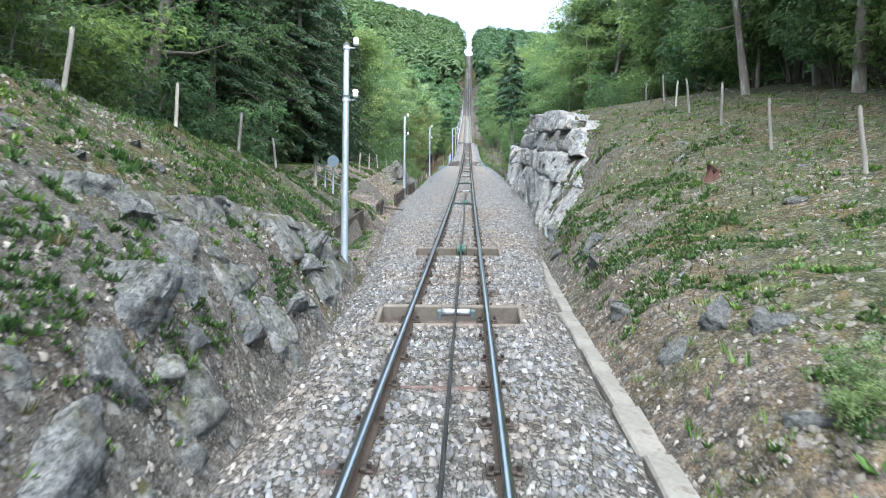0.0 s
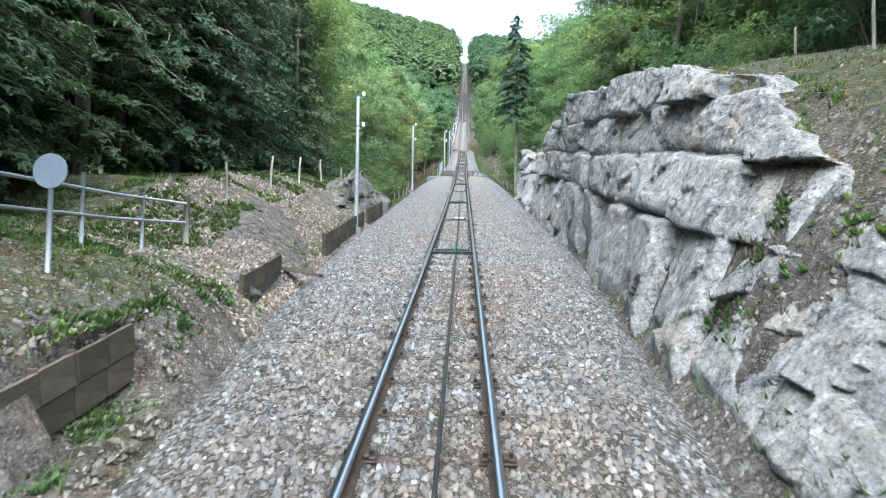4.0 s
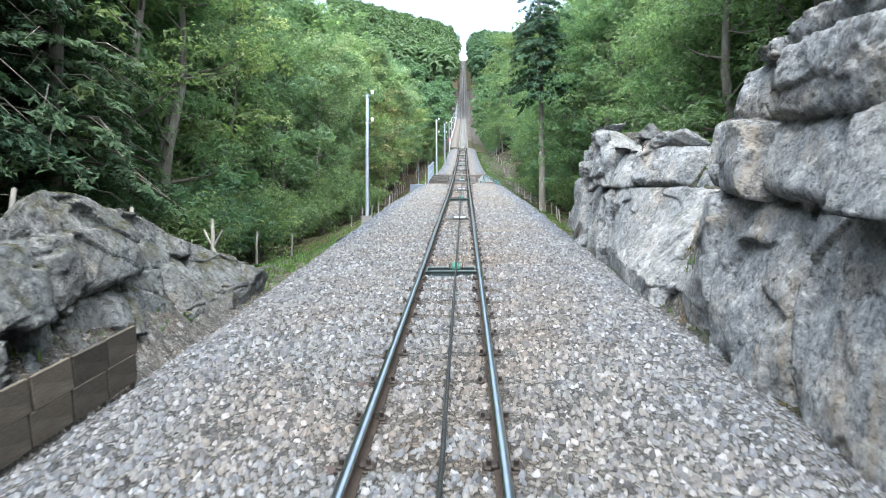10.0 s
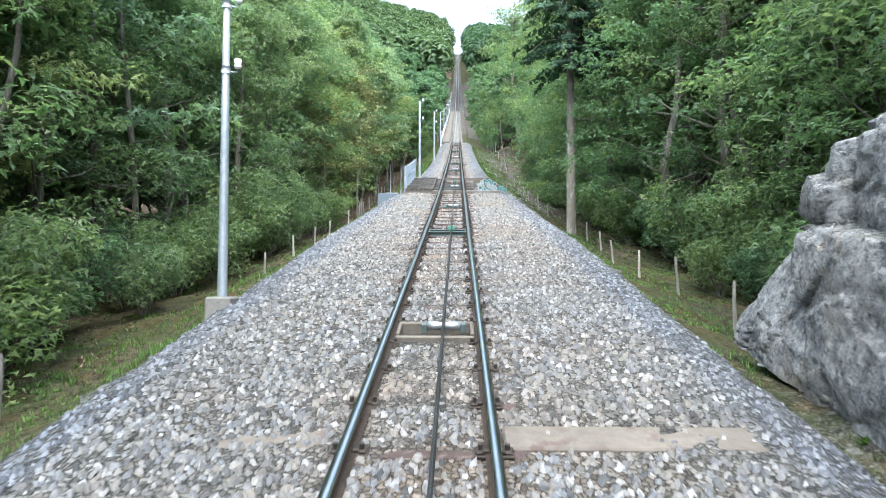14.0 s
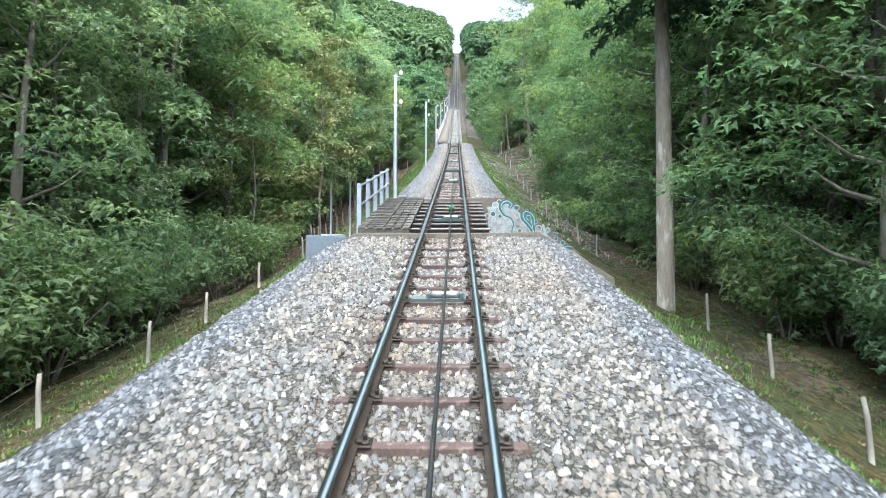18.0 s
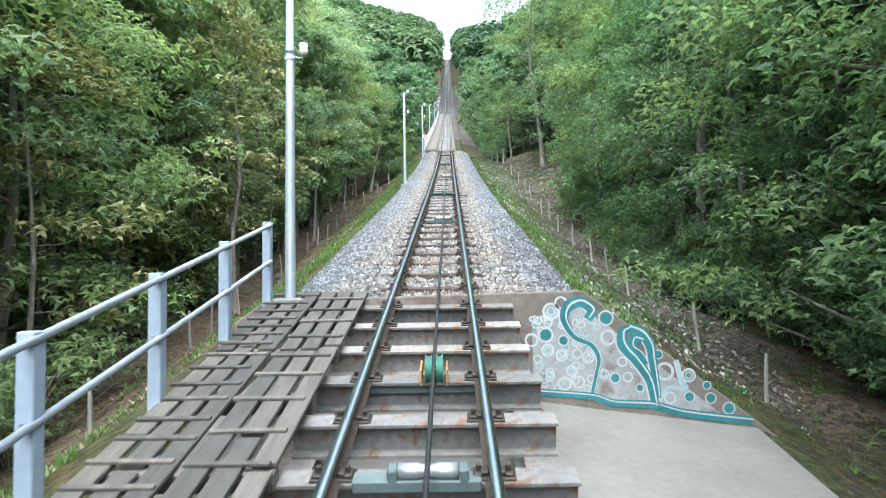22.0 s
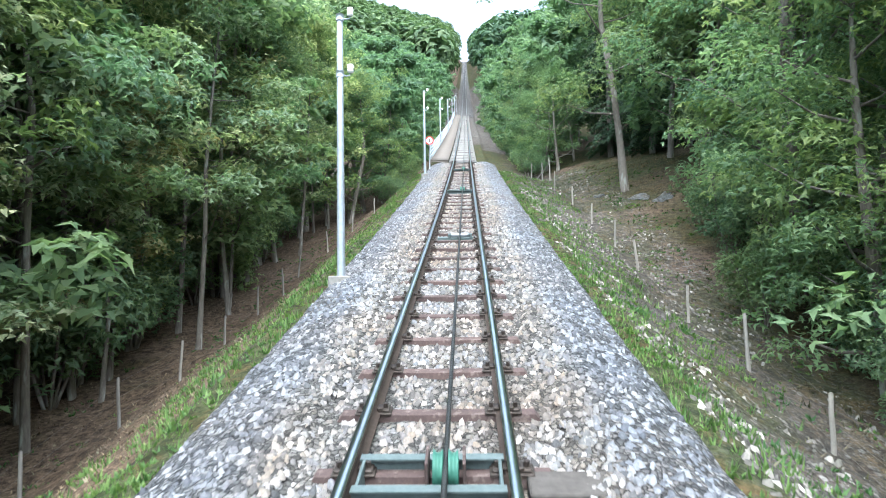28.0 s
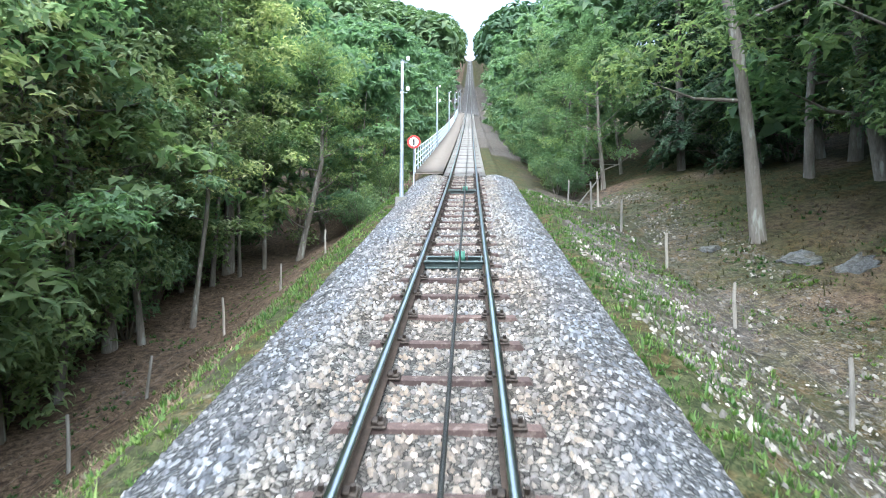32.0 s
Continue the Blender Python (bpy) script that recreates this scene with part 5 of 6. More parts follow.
fence([(-4.9, 75.6), (-5.2, 78.3), (-5.7, 81), (-6.1, 83.3), (-6.21, 85.8), (-6.24, 88.6), (-6.39, 91.3), (-6.55, 94), (-6.6, 96.8), (-6.7, 99.6), (-6.75, 102.5), (-6.73, 105.3), (-6.35, 106.9), (-6.62, 109.9), (-6, 112.5), (-5.37, 115.1), (-4.7, 118)], "thin weathered wooden posts with wire below the grassy slope", .9)
fence([(-5.0, 59.8), (-4.9, 62.4), (-4.83, 65), (-4.76, 67.2), (-4.4, 69.4)], "thin weathered posts with wire along the narrow meadow", .65)
fence([(5.58, 6), (5.77, 9), (6.04, 12.3), (6.28, 15.3), (6.56, 18.3), (7.07, 21), (7.53, 23.8), (7.72, 26.8)], "weathered wooden posts with wire up the grassy bank", 1.0)
fence([(4.74, 51.2), (5.02, 53.8), (5.02, 56.6), (4.98, 59.4), (4.93, 62), (5.21, 64.8), (5.3, 67.56)], "low wooden posts with wire at the meadow's edge", .8)
fence([(5.02, 76.4), (4.8, 78.4), (4.7, 80.3), (4.7, 82.6), (4.75, 84.9), (4.9, 87.5), (4.8, 90.2), (4.7, 92.7), (4.75, 95.1), (4.8, 98), (4.78, 101.7), (4.83, 104.5), (4.75, 107.6), (4.6, 110.8), (4.25, 113.5), (4.1, 116.8), (3.9, 120.2)], "weathered wooden posts with wire below the track", .9)
brace = thing("braced_post", pose(-5.4, 44.7, ground_z(-5.4, 44.7)), "wooden corner post propped by two slanting struts", "fence post")
part("post", POSTS[0], brace, "", pose(0, 0, 0) @ Matrix.Diagonal((1.4, 1.4, 1.3, 1)))
for a in (28, -28):
    part("strut", POSTS[1], brace, "", pose(math.sin(radians(a)) * .75, 0, 0, 0, -a, 0) @ Matrix.Diagonal((.9, .9, 1.2, 1)))
brace2 = thing("braced_post", pose(4.8, 119.2, ground_z(4.8, 119.2)), "white-topped fence post propped by a slanting strut", "fence post")
part("post", POSTS[0], brace2, "", pose(0, 0, 0) @ Matrix.Diagonal((1.2, 1.2, 1.3, 1)))
part("strut", POSTS[1], brace2, "", pose(-.8, -.1, 0, 0, 38, 0) @ Matrix.Diagonal((.8, .8, 1.35, 1)))

# a broken stump on the right bank
rng = np.random.default_rng(4)
V, F = tube_arrays([(0, 0, -.2), (0, 0, .03), (0, 0, .12), (.02, 0, .2)], [.26, .17, .13, .12], 12)
V[36:48, 2] += rng.uniform(-.12, .16, 12)
tagged(part("tree_stump", mesh_from("tree_stump", V, F, simple("rotten_wood", (.04, .022, .017), (.13, .062, .045), 9, bumps=.8, dist=.03, stretch=(3, 3, .5))), None, "", pose(4.5, 11.2, ground_z(4.5, 11.2)) @ Matrix.Diagonal((.8, .8, .7, 1))), "rotten reddish-brown broken tree stump on the bank", "tree stump")


# -- the bridge over the footpath --
def slab_poly(name, pts, y0, y1, mats):
    """A wall of the outline pts (x, z), from y0 to y1."""
    bm = bmesh.new()
    a = [bm.verts.new((x, y0, z)) for x, z in pts]
    b = [bm.verts.new((x, y1, z)) for x, z in pts]
    bm.faces.new(a)
    bm.faces.new(b[::-1])
    for i in range(len(pts)):
        j = (i + 1) % len(pts)
        bm.faces.new((a[j], a[i], b[i], b[j]))
    bmesh.ops.recalc_face_normals(bm, faces=bm.faces)
    bmesh.ops.bevel(bm, geom=bm.edges[:], offset=.015, segments=1, affect="EDGES")
    return bm_mesh(name, bm, mats)


ZN, ZF = float(rail_z(67.9)), float(rail_z(74.3))
bridge = thing("bridge", pose(0, 0, 0), "short steel bridge carrying the track over a footpath", "bridge")
part("abutment", slab_poly("abutment", [(-2.1, ZN - 2.3), (3.55, ZN - 2.3), (3.55, ZN - 1.02), (1.95, ZN - .04), (1.15, ZN - .07), (-1.95, ZN - .08), (-2.1, ZN - .2)], 68.0, 68.42, BROWNCONCRETE), bridge, "near abutment of brown stained concrete")
far = part("abutment", slab_poly("abutment", [(-2.38, ZF - 2.8), (5.45, ZF - 2.8), (4.5, ZF - 2.16), (3.86, ZF - 1.6), (1.82, ZF - .02), (-2.0, ZF - .09), (-2.38, ZF - .35)], 74.2, 74.6, BROWNCONCRETE), bridge, "far abutment of brown concrete, sprayed with blue circles")
PATH_SURFACE = simple("worn_path_surface", (.12, .115, .105), (.18, .172, .158), 4, .95, bumps=.4)
ps_ = np.linspace(68.3, 74.3, 24)
U, S = np.meshgrid(np.linspace(0, 1, 30), ps_)
X = -2.07 + U * np.interp(S, (68.3, 70.4, 74.3), (5.6, 5.7, 5.9))
i = (np.arange(23)[:, None] * 30 + np.arange(29)[None]).ravel()
me = mesh_from("footpath", np.stack([X, S, float(rail_z(68.2)) - .95 + .15 * (S - 68.2) - .13 * (X - 1.5) + .1 + .015 * value_noise(X * 2, S * 2, 4)], -1).reshape(-1, 3), np.stack([i, i + 1, i + 31, i + 30], 1), PATH_SURFACE, smooth=True)
tagged(new("footpath", me), "smooth worn footpath passing under the track", "footpath", kind="structure")


def ibeam(length, w, h, t=.022):
    """A rolled I-beam along x, its top at z = 0: one profile drawn out."""
    prof = ((-w / 2, 0), (w / 2, 0), (w / 2, -t), (t / 2, -t * 1.4), (t / 2, -h + t * 1.4), (w / 2, -h + t), (w / 2, -h), (-w / 2, -h), (-w / 2, -h + t), (-t / 2, -h + t * 1.4), (-t / 2, -t * 1.4), (-w / 2, -t))
    bm = bmesh.new()
    a = [bm.verts.new((-length / 2, y, z)) for y, z in prof]
    b = [bm.verts.new((length / 2, y, z)) for y, z in prof]
    bm.faces.new(a)
    bm.faces.new(b[::-1])
    for i in range(12):
        bm.faces.new((a[i], b[i], b[(i + 1) % 12], a[(i + 1) % 12]))
    bmesh.ops.recalc_face_normals(bm, faces=bm.faces)
    return bm


BEAM_STEEL = simple("weathered_beam_steel", (.09, .085, .08), (.26, .25, .24), 6, .75, .2, .3, spot=(.17, .09, .055), vary=.3)
GIRDER = bm_mesh("girder", ibeam(5.9, .26, .37), BEAM_STEEL)
for x in (-.86, .86):
    part("girder", GIRDER, bridge, "", along(71.35, x, -.39) @ pose(0, 0, 0, 0, 0, 90))
CROSS = bm_mesh("cross_beam", ibeam(1.87, .18, .25), BEAM_STEEL)
for k in range(8):
    b = part("cross_beam", CROSS, bridge, "", along(68.88 + .75 * k, .035, -.135))
    for x in (-.506, .436):
        part("chair", CHAIR, b, "", pose(x, 0, .002))

# spray paint on the far abutment, thin on its face
rng = np.random.default_rng(12)


def ring_arrays(cx, cz, r0, r1, n=18):
    w = np.linspace(0, 2 * np.pi, n, endpoint=False)
    V = np.concatenate([np.stack([cx + r * np.cos(w), 0 * w, cz + r * np.sin(w)], 1) for r in (r0, r1)])
    i = np.arange(n)
    j = (i + 1) % n
    return V, np.stack([i, j, n + j, n + i], 1)


def band_arrays(pts, width):
    pts = np.array(pts, float)
    d = np.gradient(pts, axis=0)
    d /= np.linalg.norm(d, axis=1, keepdims=True) + 1e-9
    q = np.stack([-d[:, 1], d[:, 0]], 1) * np.asarray(width)[:, None] / 2
    a, b = pts + q, pts - q
    V = np.concatenate([np.stack([p[:, 0], 0 * p[:, 0], p[:, 1]], 1) for p in (a, b)])
    n = len(pts)
    i = np.arange(n - 1)
    return V, np.stack([i, i + 1, n + i + 1, n + i], 1)


def flowing(pts, n=40):
    """A smooth line through a few points (Catmull-Rom)."""
    p = np.array(pts, float)
    p = np.concatenate([2 * p[:1] - p[1:2], p, 2 * p[-1:] - p[-2:-1]])
    u = np.linspace(0, len(pts) - 1.001, n)
    k = u.astype(int)
    f = (u - k)[:, None]
    a, b, c, d = p[k], p[k + 1], p[k + 2], p[k + 3]
    return .5 * (2 * b + (c - a) * f + (2 * a - 5 * b + 4 * c - d) * f ** 2 + (3 * b - a - 3 * c + d) * f ** 3)


FADED = simple("faded_white_spray_paint", (.16, .163, .162), (.3, .305, .31), 4, .85, spot=(.14, .125, .11))
layers = {FADED: [], SPRAYWHITE: [], MINT: [], TEAL: []}
xs_ = np.linspace(1.2, 3.62, 60)
tops_ = np.where(xs_ < 1.8, -.16 - .5 * np.clip(1.5 - xs_, 0, 1), -.16 - (xs_ - 1.8) * .8) - .05 + .035 * value_noise(xs_ * 9, xs_ * 0, 5, 2)
lows_ = -1.2 - .148 * (xs_ - 1.2)
i = np.arange(59)
layers[FADED].append((np.concatenate([np.stack([xs_, 0 * xs_, np.maximum(tops_, lows_ + .02)], 1), np.stack([xs_, 0 * xs_, lows_], 1)]), np.stack([i, i + 1, 61 + i, 60 + i], 1), .001))
RINGS = ((1.43, -.26, .1), (1.55, -.16, .075), (1.19, -.6, .08), (1.38, -.72, .075), (1.54, -.79, .066), (1.27, -1.03, .066), (1.39, -1.03, .066), (1.57, -1.12, .082), (1.74, -1.1, .073), (1.66, -.97, .066), (1.86, -.81, .073), (1.89, -1.07, .053),
         (2.04, -1.01, .06), (2.26, -.87, .06), (2.76, -.99, .106), (3.04, -1.04, .082), (2.81, -1.3, .073), (2.1, -.58, .092), (1.97, -.45, .046), (1.84, -.53, .04), (1.39, -.4, .053), (1.28, -.9, .053), (1.73, -.77, .06), (2.32, -1.05, .06))
SPOTS = ((2.08, -.35, .082), (1.36, -.54, .082), (1.57, -.61, .06), (2.17, -1.06, .06), (2.4, -.9, .046), (2.46, -1.18, .046), (2.69, -.79, .05), (3.04, -1.29, .06), (3.29, -1.31, .06), (3.5, -1.43, .066), (3.25, -1.16, .046))
for k, (x, z, r) in enumerate(RINGS):
    layers[SPRAYWHITE].append((*ring_arrays(x, z, r * 1.05, r * .72), .003))
    if k % 3 == 0:
        layers[MINT].append((*ring_arrays(x, z, r * .6, r * .35), .003))
for k in range(46):
    x, z, r = rng.uniform(1.18, 1.95), rng.uniform(-1.18, -.3), rng.uniform(.03, .06)
    layers[(SPRAYWHITE, MINT, SPRAYWHITE)[k % 3]].append((*ring_arrays(x, z, r, r * .66), .0022 + .00001 * k))
for x, z, r in SPOTS:
    layers[TEAL].append((*ring_arrays(x, z, r * .8, r * .02), .004))
    layers[SPRAYWHITE].append((*ring_arrays(x, z, r * 1.15, r * .9), .004))
curl = flowing(((1.86, -.36), (1.92, -.25), (1.78, -.15), (1.63, -.21), (1.59, -.37), (1.7, -.56), (1.9, -.66), (1.99, -.83), (1.95, -1.04), (1.9, -1.24)), 60)
drop = flowing(((2.36, -.47), (2.27, -.53), (2.29, -.69), (2.44, -.87), (2.58, -1.1), (2.64, -1.41)), 60)
back_ = flowing(((2.34, -.46), (2.5, -.53), (2.6, -.68), (2.62, -.85), (2.64, -1.0), (2.67, -1.3)), 40)
core = flowing(((2.5, -.62), (2.4, -.6), (2.38, -.7), (2.48, -.78), (2.55, -.9)), 40)
rim = flowing(((1.22, -1.21), (1.88, -1.27), (2.14, -1.35), (2.6, -1.38), (2.99, -1.48), (3.77, -1.58)), 40)
wave = flowing(((2.9, -.86), (2.95, -1.08), (3.0, -1.2), (2.8, -1.18), (2.7, -1.3), (2.68, -1.42)), 40)
for path, w, mt in ((curl, np.interp(np.arange(60), (0, 18, 30, 59), (.1, .14, .07, .05)), TEAL), (drop, np.interp(np.arange(60), (0, 20, 45, 59), (.1, .13, .1, .09)), TEAL), (back_, np.linspace(.13, .08, 40), TEAL), (rim, np.linspace(.08, .1, 40), TEAL), (wave, np.full(40, .045), MINT), (core, np.linspace(.11, .06, 40), TEAL)):
    layers[mt].append((*band_arrays(path, w), .0055 + .0004 * (path is drop) + .0008 * (path is back_) + .0012 * (path is core)))
    layers[SPRAYWHITE].append((*band_arrays(path + (.02, .015), np.asarray(w) * .2), .0072))
    layers[SPRAYWHITE].append((*band_arrays(path + (-.6 * np.asarray(w)[:, None]) * (1, .4), np.full(len(path), .018)), .005))
for mt, label in ((FADED, "faded white sprayed ground"), (SPRAYWHITE, "chalky white sprayed rings"), (MINT, "pale turquoise sprayed rings"), (TEAL, "teal sprayed swirls")):
    pieces = [(V + np.array([0, 74.197 - lift, ZF]), F) for V, F, lift in layers[mt]]
    part("spray_painting", mesh_from("spray_painting", *join_arrays(pieces), mt), far, label)["kind"] = "stuff"
for mt, r0, r1, label in ((TEAL, .1, .06, "teal sprayed rings under the beams"), (MINT, .058, .005, "pale turquoise sprayed discs under the beams")):
    discs = [(V + np.array([0, 74.194, ZF]), F) for V, F in (ring_arrays(q, -1.17 + .06 * math.sin(9 * q), r0, r1) for q in np.arange(-.95, 1.1, .19))]
    part("spray_painting", mesh_from("spray_painting", *join_arrays(discs), mt), far, label)["kind"] = "stuff"

# timber walkway
walkway = thing("walkway", pose(0, 0, 0), "grey weathered timber walkway beside the track on the bridge", "walkway")
for j in range(6):
    x, s0 = -1.812 + .188 * j + .014 * (j > 2), 68.15
    for ln in ((2.5, 1.6, 2.16), (1.5, 2.6, 2.16), (2.1, 2.1, 2.06))[(j * 2 + j // 3) % 3]:
        part("plank", box_mesh("plank", (-.074, -ln / 2 + .01, -.035), (.074, ln / 2 - .01, 0), OLDWOOD, .006), walkway, "", along(s0 + ln / 2, x + rnd.uniform(-.006, .006), rnd.uniform(-.005, .004)) @ pose(0, 0, 0, 0, rnd.uniform(-1.2, 1.2), 0))
        s0 += ln
for half, step in ((0, .29), (1, .47)):
    s0 = 68.3 + .1 * half
    while s0 < 74.35:
        x0 = -1.9 + .575 * half + rnd.uniform(-.02, .02)
        part("batten", box_mesh("batten", (x0, -.022, 0), (x0 + rnd.uniform(.5, .54), .022, .022), OLDWOOD, .004), walkway, "", along(s0, 0, .0) @ pose(0, 0, 0, 0, 0, rnd.uniform(-1.5, 1.5)))
        s0 += step * rnd.uniform(.9, 1.1)
for k in range(7):
    part("bearer", box_mesh("bearer", (-1.9, -.06, -.16), (-.79, .06, -.036), OLDWOOD, .01), walkway, "", along(68.25 + 1.02 * k, 0, 0))

handrail = thing("handrail", pose(0, 0, 0), "blue-grey steel handrail with two tubes along the walkway", "handrail")
posts_s = [68.42 + 1.385 * k for k in range(5)]
for s in posts_s:
    p = part("post", box_mesh("post", (-.05, -.05, -.5), (.045, .05, .95), BLUEPAINT, .006), handrail, "", pose(-1.9, s, float(rail_z(s)) - .03))
    for q in (.9, .48):
        part("bolt", tube_mesh("bolt", [(0, -.065, q), (0, .065, q)], .018, ZINC, 6), p)
for q in (.915, .49):
    part("tube", tube_mesh("tube", [(-1.865, s, float(rail_z(s)) + q - .03) for s in (68.4, 71.2, 73.98)], .024, ZINC, 10), handrail)

# concrete box beside the near abutment, with a plate and two thin stakes
cbox = thing("concrete_box", pose(-2.55, 68.4, float(rail_z(68.4))), "blue-grey concrete box with a steel plate lid", "concrete box")
part("body", slab_poly("body", [(-.45, -2.2), (.42, -2.2), (.42, -.25), (-.45, -.22)], -.3, .35, simple("blue_grey_concrete", (.09, .11, .135), (.15, .18, .21), 4, .9, bumps=.3)), cbox)
part("lid", box_mesh("lid", (-.16, -.1, -.22), (.3, .3, -.19), ZINC, .005), cbox, "flat grey steel lid")
for x, y in ((.05, .0), (.47, .0)):
    tagged(part("stake", tube_mesh("stake", [(0, 0, -1.3), (0, 0, 1.0)], .02, ZINC, 8), None, "", pose(-2.55 + x, 68.3 + y, float(rail_z(68.3)))), "thin upright galvanised stake beside the bridge", "stake", "stakes by the bridge")


# -- rope rollers between the rails --
def sheave_mesh(name, r, w, mats):
    V, F = tube_arrays([(x, 0, 0) for x in (-w, -w * .9, -w * .3, w * .3, w * .9, w)], [r * .3, r, r * .84, r * .84, r, r * .3], 20)
    return mesh_from(name, V, F, mats, smooth=False)


SHEAVE, ORANGESHEAVE = sheave_mesh("sheave", .12, .031, GREEN), sheave_mesh("sheave", .13, .031, GREEN)
ROLLER = tube_mesh("roller", [(-.176, 0, 0), (-.172, 0, 0), (-.053, 0, 0), (-.044, 0, 0), (.044, 0, 0), (.053, 0, 0), (.172, 0, 0), (.176, 0, 0)], [.026, .046, .046, .04, .04, .046, .046, .026], CHROME, 14)


def roller_on(s, parent, x=.09, z=-.066):
    part("roller", ROLLER, parent, "shiny chrome rope roller", pose(x, 0, z))
    for q in (-.207, .207):
        part("bearing", box_mesh("bearing", (x + q - .03, -.05, z - .08), (x + q + .03, .05, z + .03), TEALSTEEL, .01), parent)


def sheaves_on(parent, which=SHEAVE, x=.09, z=-.053):
    for q in (-.044, .044):
        part("sheave", which, parent, "green painted rope sheave", pose(x + q, 0, z))
    for q in (-.106, .106):
        part("cheek", box_mesh("cheek", (x + q - .009, -.11, z - .1), (x + q + .009, .11, z + (.1 if which is SHEAVE else .04)), RUST if which is SHEAVE else ORANGE, .004), parent)


def concrete_roller(s, sheaves):
    m = along(s)
    t = thing("rope_roller", m, "concrete cross beam carrying a rope sheave between the rails" if sheaves else "concrete cross beam carrying a chrome rope roller", "rope roller", "rope rollers")
    part("beam", slab_poly("beam", [(-.92, -.5), (.93, -.5), (.88, -.045), (-.86, -.045)], .24, .35, BROWNCONCRETE), t)
    part("beam", slab_poly("beam", [(-.92, -.5), (.93, -.5), (.92, -.13), (-.9, -.13)], -.37, -.28, BROWNCONCRETE), t)
    for x in (-.88, .9):
        part("end_plate", slab_poly("end_plate", [(-.3, -.48), (.25, -.48), (.25, -.055), (-.3, -.15)], -x - .025, -x + .025, BROWNCONCRETE), t, "", pose(0, 0, 0, 0, 0, 90))
    part("pit", box_mesh("pit", (-.84, -.27, -.45), (.86, .23, -.32), BROWNCONCRETE, .005), t)
    sheaves_on(t) if sheaves else roller_on(s, t)


def steel_roller(s, extra=False):
    t = thing("rope_roller", along(s), "teal-grey steel frame with green rope sheaves between the rails", "rope roller", "rope rollers")
    for y in (-.176, .176):
        part("channel", bm_mesh("channel", ibeam(.86, .07, .106, .012), TEALSTEEL), t, "", pose(0, y, -.06))
    for x in (-.405, .405):
        part("end_plate", box_mesh("end_plate", (x - .01, -.176, -.18), (x + .01, .176, -.062), TEALSTEEL, .004), t)
    part("pit", box_mesh("pit", (-.39, -.14, -.26), (.39, .14, -.18), BROWNCONCRETE, .005), t)
    sheaves_on(t)
    if extra:
        part("cover", box_mesh("cover", (.56, -.13, -.3), (1.05, .13, -.13), simple("dark_stained_concrete", (.04, .036, .032), (.1, .092, .083), 5, .95, bumps=.6), .01), t, "stained concrete cover beside the rail")


def pit_roller(s, deep):
    t = thing("rope_roller", along(s), "chrome rope roller in a shallow concrete pit between the rails", "rope roller", "rope rollers")
    if deep:
        for lo, hi in (((-.41, .19, -.3), (.41, .25, -.09)), ((-.41, -.25, -.3), (.41, -.19, -.115)), ((-.41, -.19, -.3), (-.37, .19, -.09)), ((.37, -.19, -.3), (.41, .19, -.09))):
            part("kerb", box_mesh("kerb", lo, hi, BROWNCONCRETE, .01), t)
        part("pit", box_mesh("pit", (-.37, -.19, -.3), (.37, .19, -.22), IRON, .004), t)
    else:
        part("tie", box_mesh("tie", (-.35, -.05, -.18), (.4, .07, -.105), TEALSTEEL, .008), t)
    roller_on(s, t)


concrete_roller(7.9, False)
concrete_roller(13.3, True)
for s in (26.55, 41.4, 57.0, 105.9, 115.3):
    steel_roller(s)
steel_roller(88.25, True)
for s, deep in ((33.9, True), (49.5, True), (62.7, False), (70.3, False), (81.7, False), (96.85, False)):
    pit_roller(s, deep)
osh = thing("rope_roller", along(71.85), "green rope sheaves with orange cheeks between the bridge beams", "rope roller", "rope rollers")
sheaves_on(osh, ORANGESHEAVE)
part("tie", box_mesh("tie", (-.44, -.05, -.24), (.44, .05, -.16), TEALSTEEL), osh)


# -- signs and the little gate --
def disc_mesh(name, r, mats, thick=.006):
    bm = bmesh.new()
    bmesh.ops.create_cone(bm, cap_ends=True, segments=32, radius1=r, radius2=r, depth=2 * thick, matrix=Matrix.Rotation(radians(90), 4, "X"))
    return bm_mesh(name, bm, mats)


blue_sign = thing("round_sign", pose(-3.75, 18.4, ground_z(-3.75, 18.4)), "grey-blue back of a round sign on a post", "sign")
hs = float(rail_z(18.4)) + 1.8 - ground_z(-3.75, 18.4)
part("post", tube_mesh("post", [(0, .02, -.4), (0, .02, hs + .1)], .025, ZINC, 8), blue_sign)
part("disc", disc_mesh("disc", .17, simple("blue_grey_sign_back", (.11, .15, .19), (.17, .21, .25), 5, .95, spec=.05)), blue_sign, "plain blue-grey metal disc", pose(0, 0, hs))
gate = thing("gate", pose(0, 0, 0), "low tube gate of galvanised steel between wooden posts", "gate")
ga, gb = np.array([-4.25, 18.3, 0]), np.array([-4.45, 23.0, 0])
for q in (0, .33, .66, 1):
    p = ga + (gb - ga) * q
    part("post", tube_mesh("post", [(0, 0, -.3), (0, 0, .85)], .05 if q in (0, 1) else .025, POSTWOOD if q in (0, 1) else ZINC, 8), gate, "", pose(p[0], p[1], ground_z(p[0], p[1])))
for h in (.72, .4):
    part("tube", tube_mesh("tube", [(p[0], p[1], ground_z(p[0], p[1]) + h) for p in (ga, (ga + gb) / 2, gb)], .022, ZINC, 8), gate)
red_sign = thing("round_sign", pose(-1.75, 118.6, ground_z(-1.75, 118.6)), "round white sign with a red rim and dark figure bar", "sign")
hs = float(rail_z(118.6)) + 1.27 - ground_z(-1.75, 118.6)
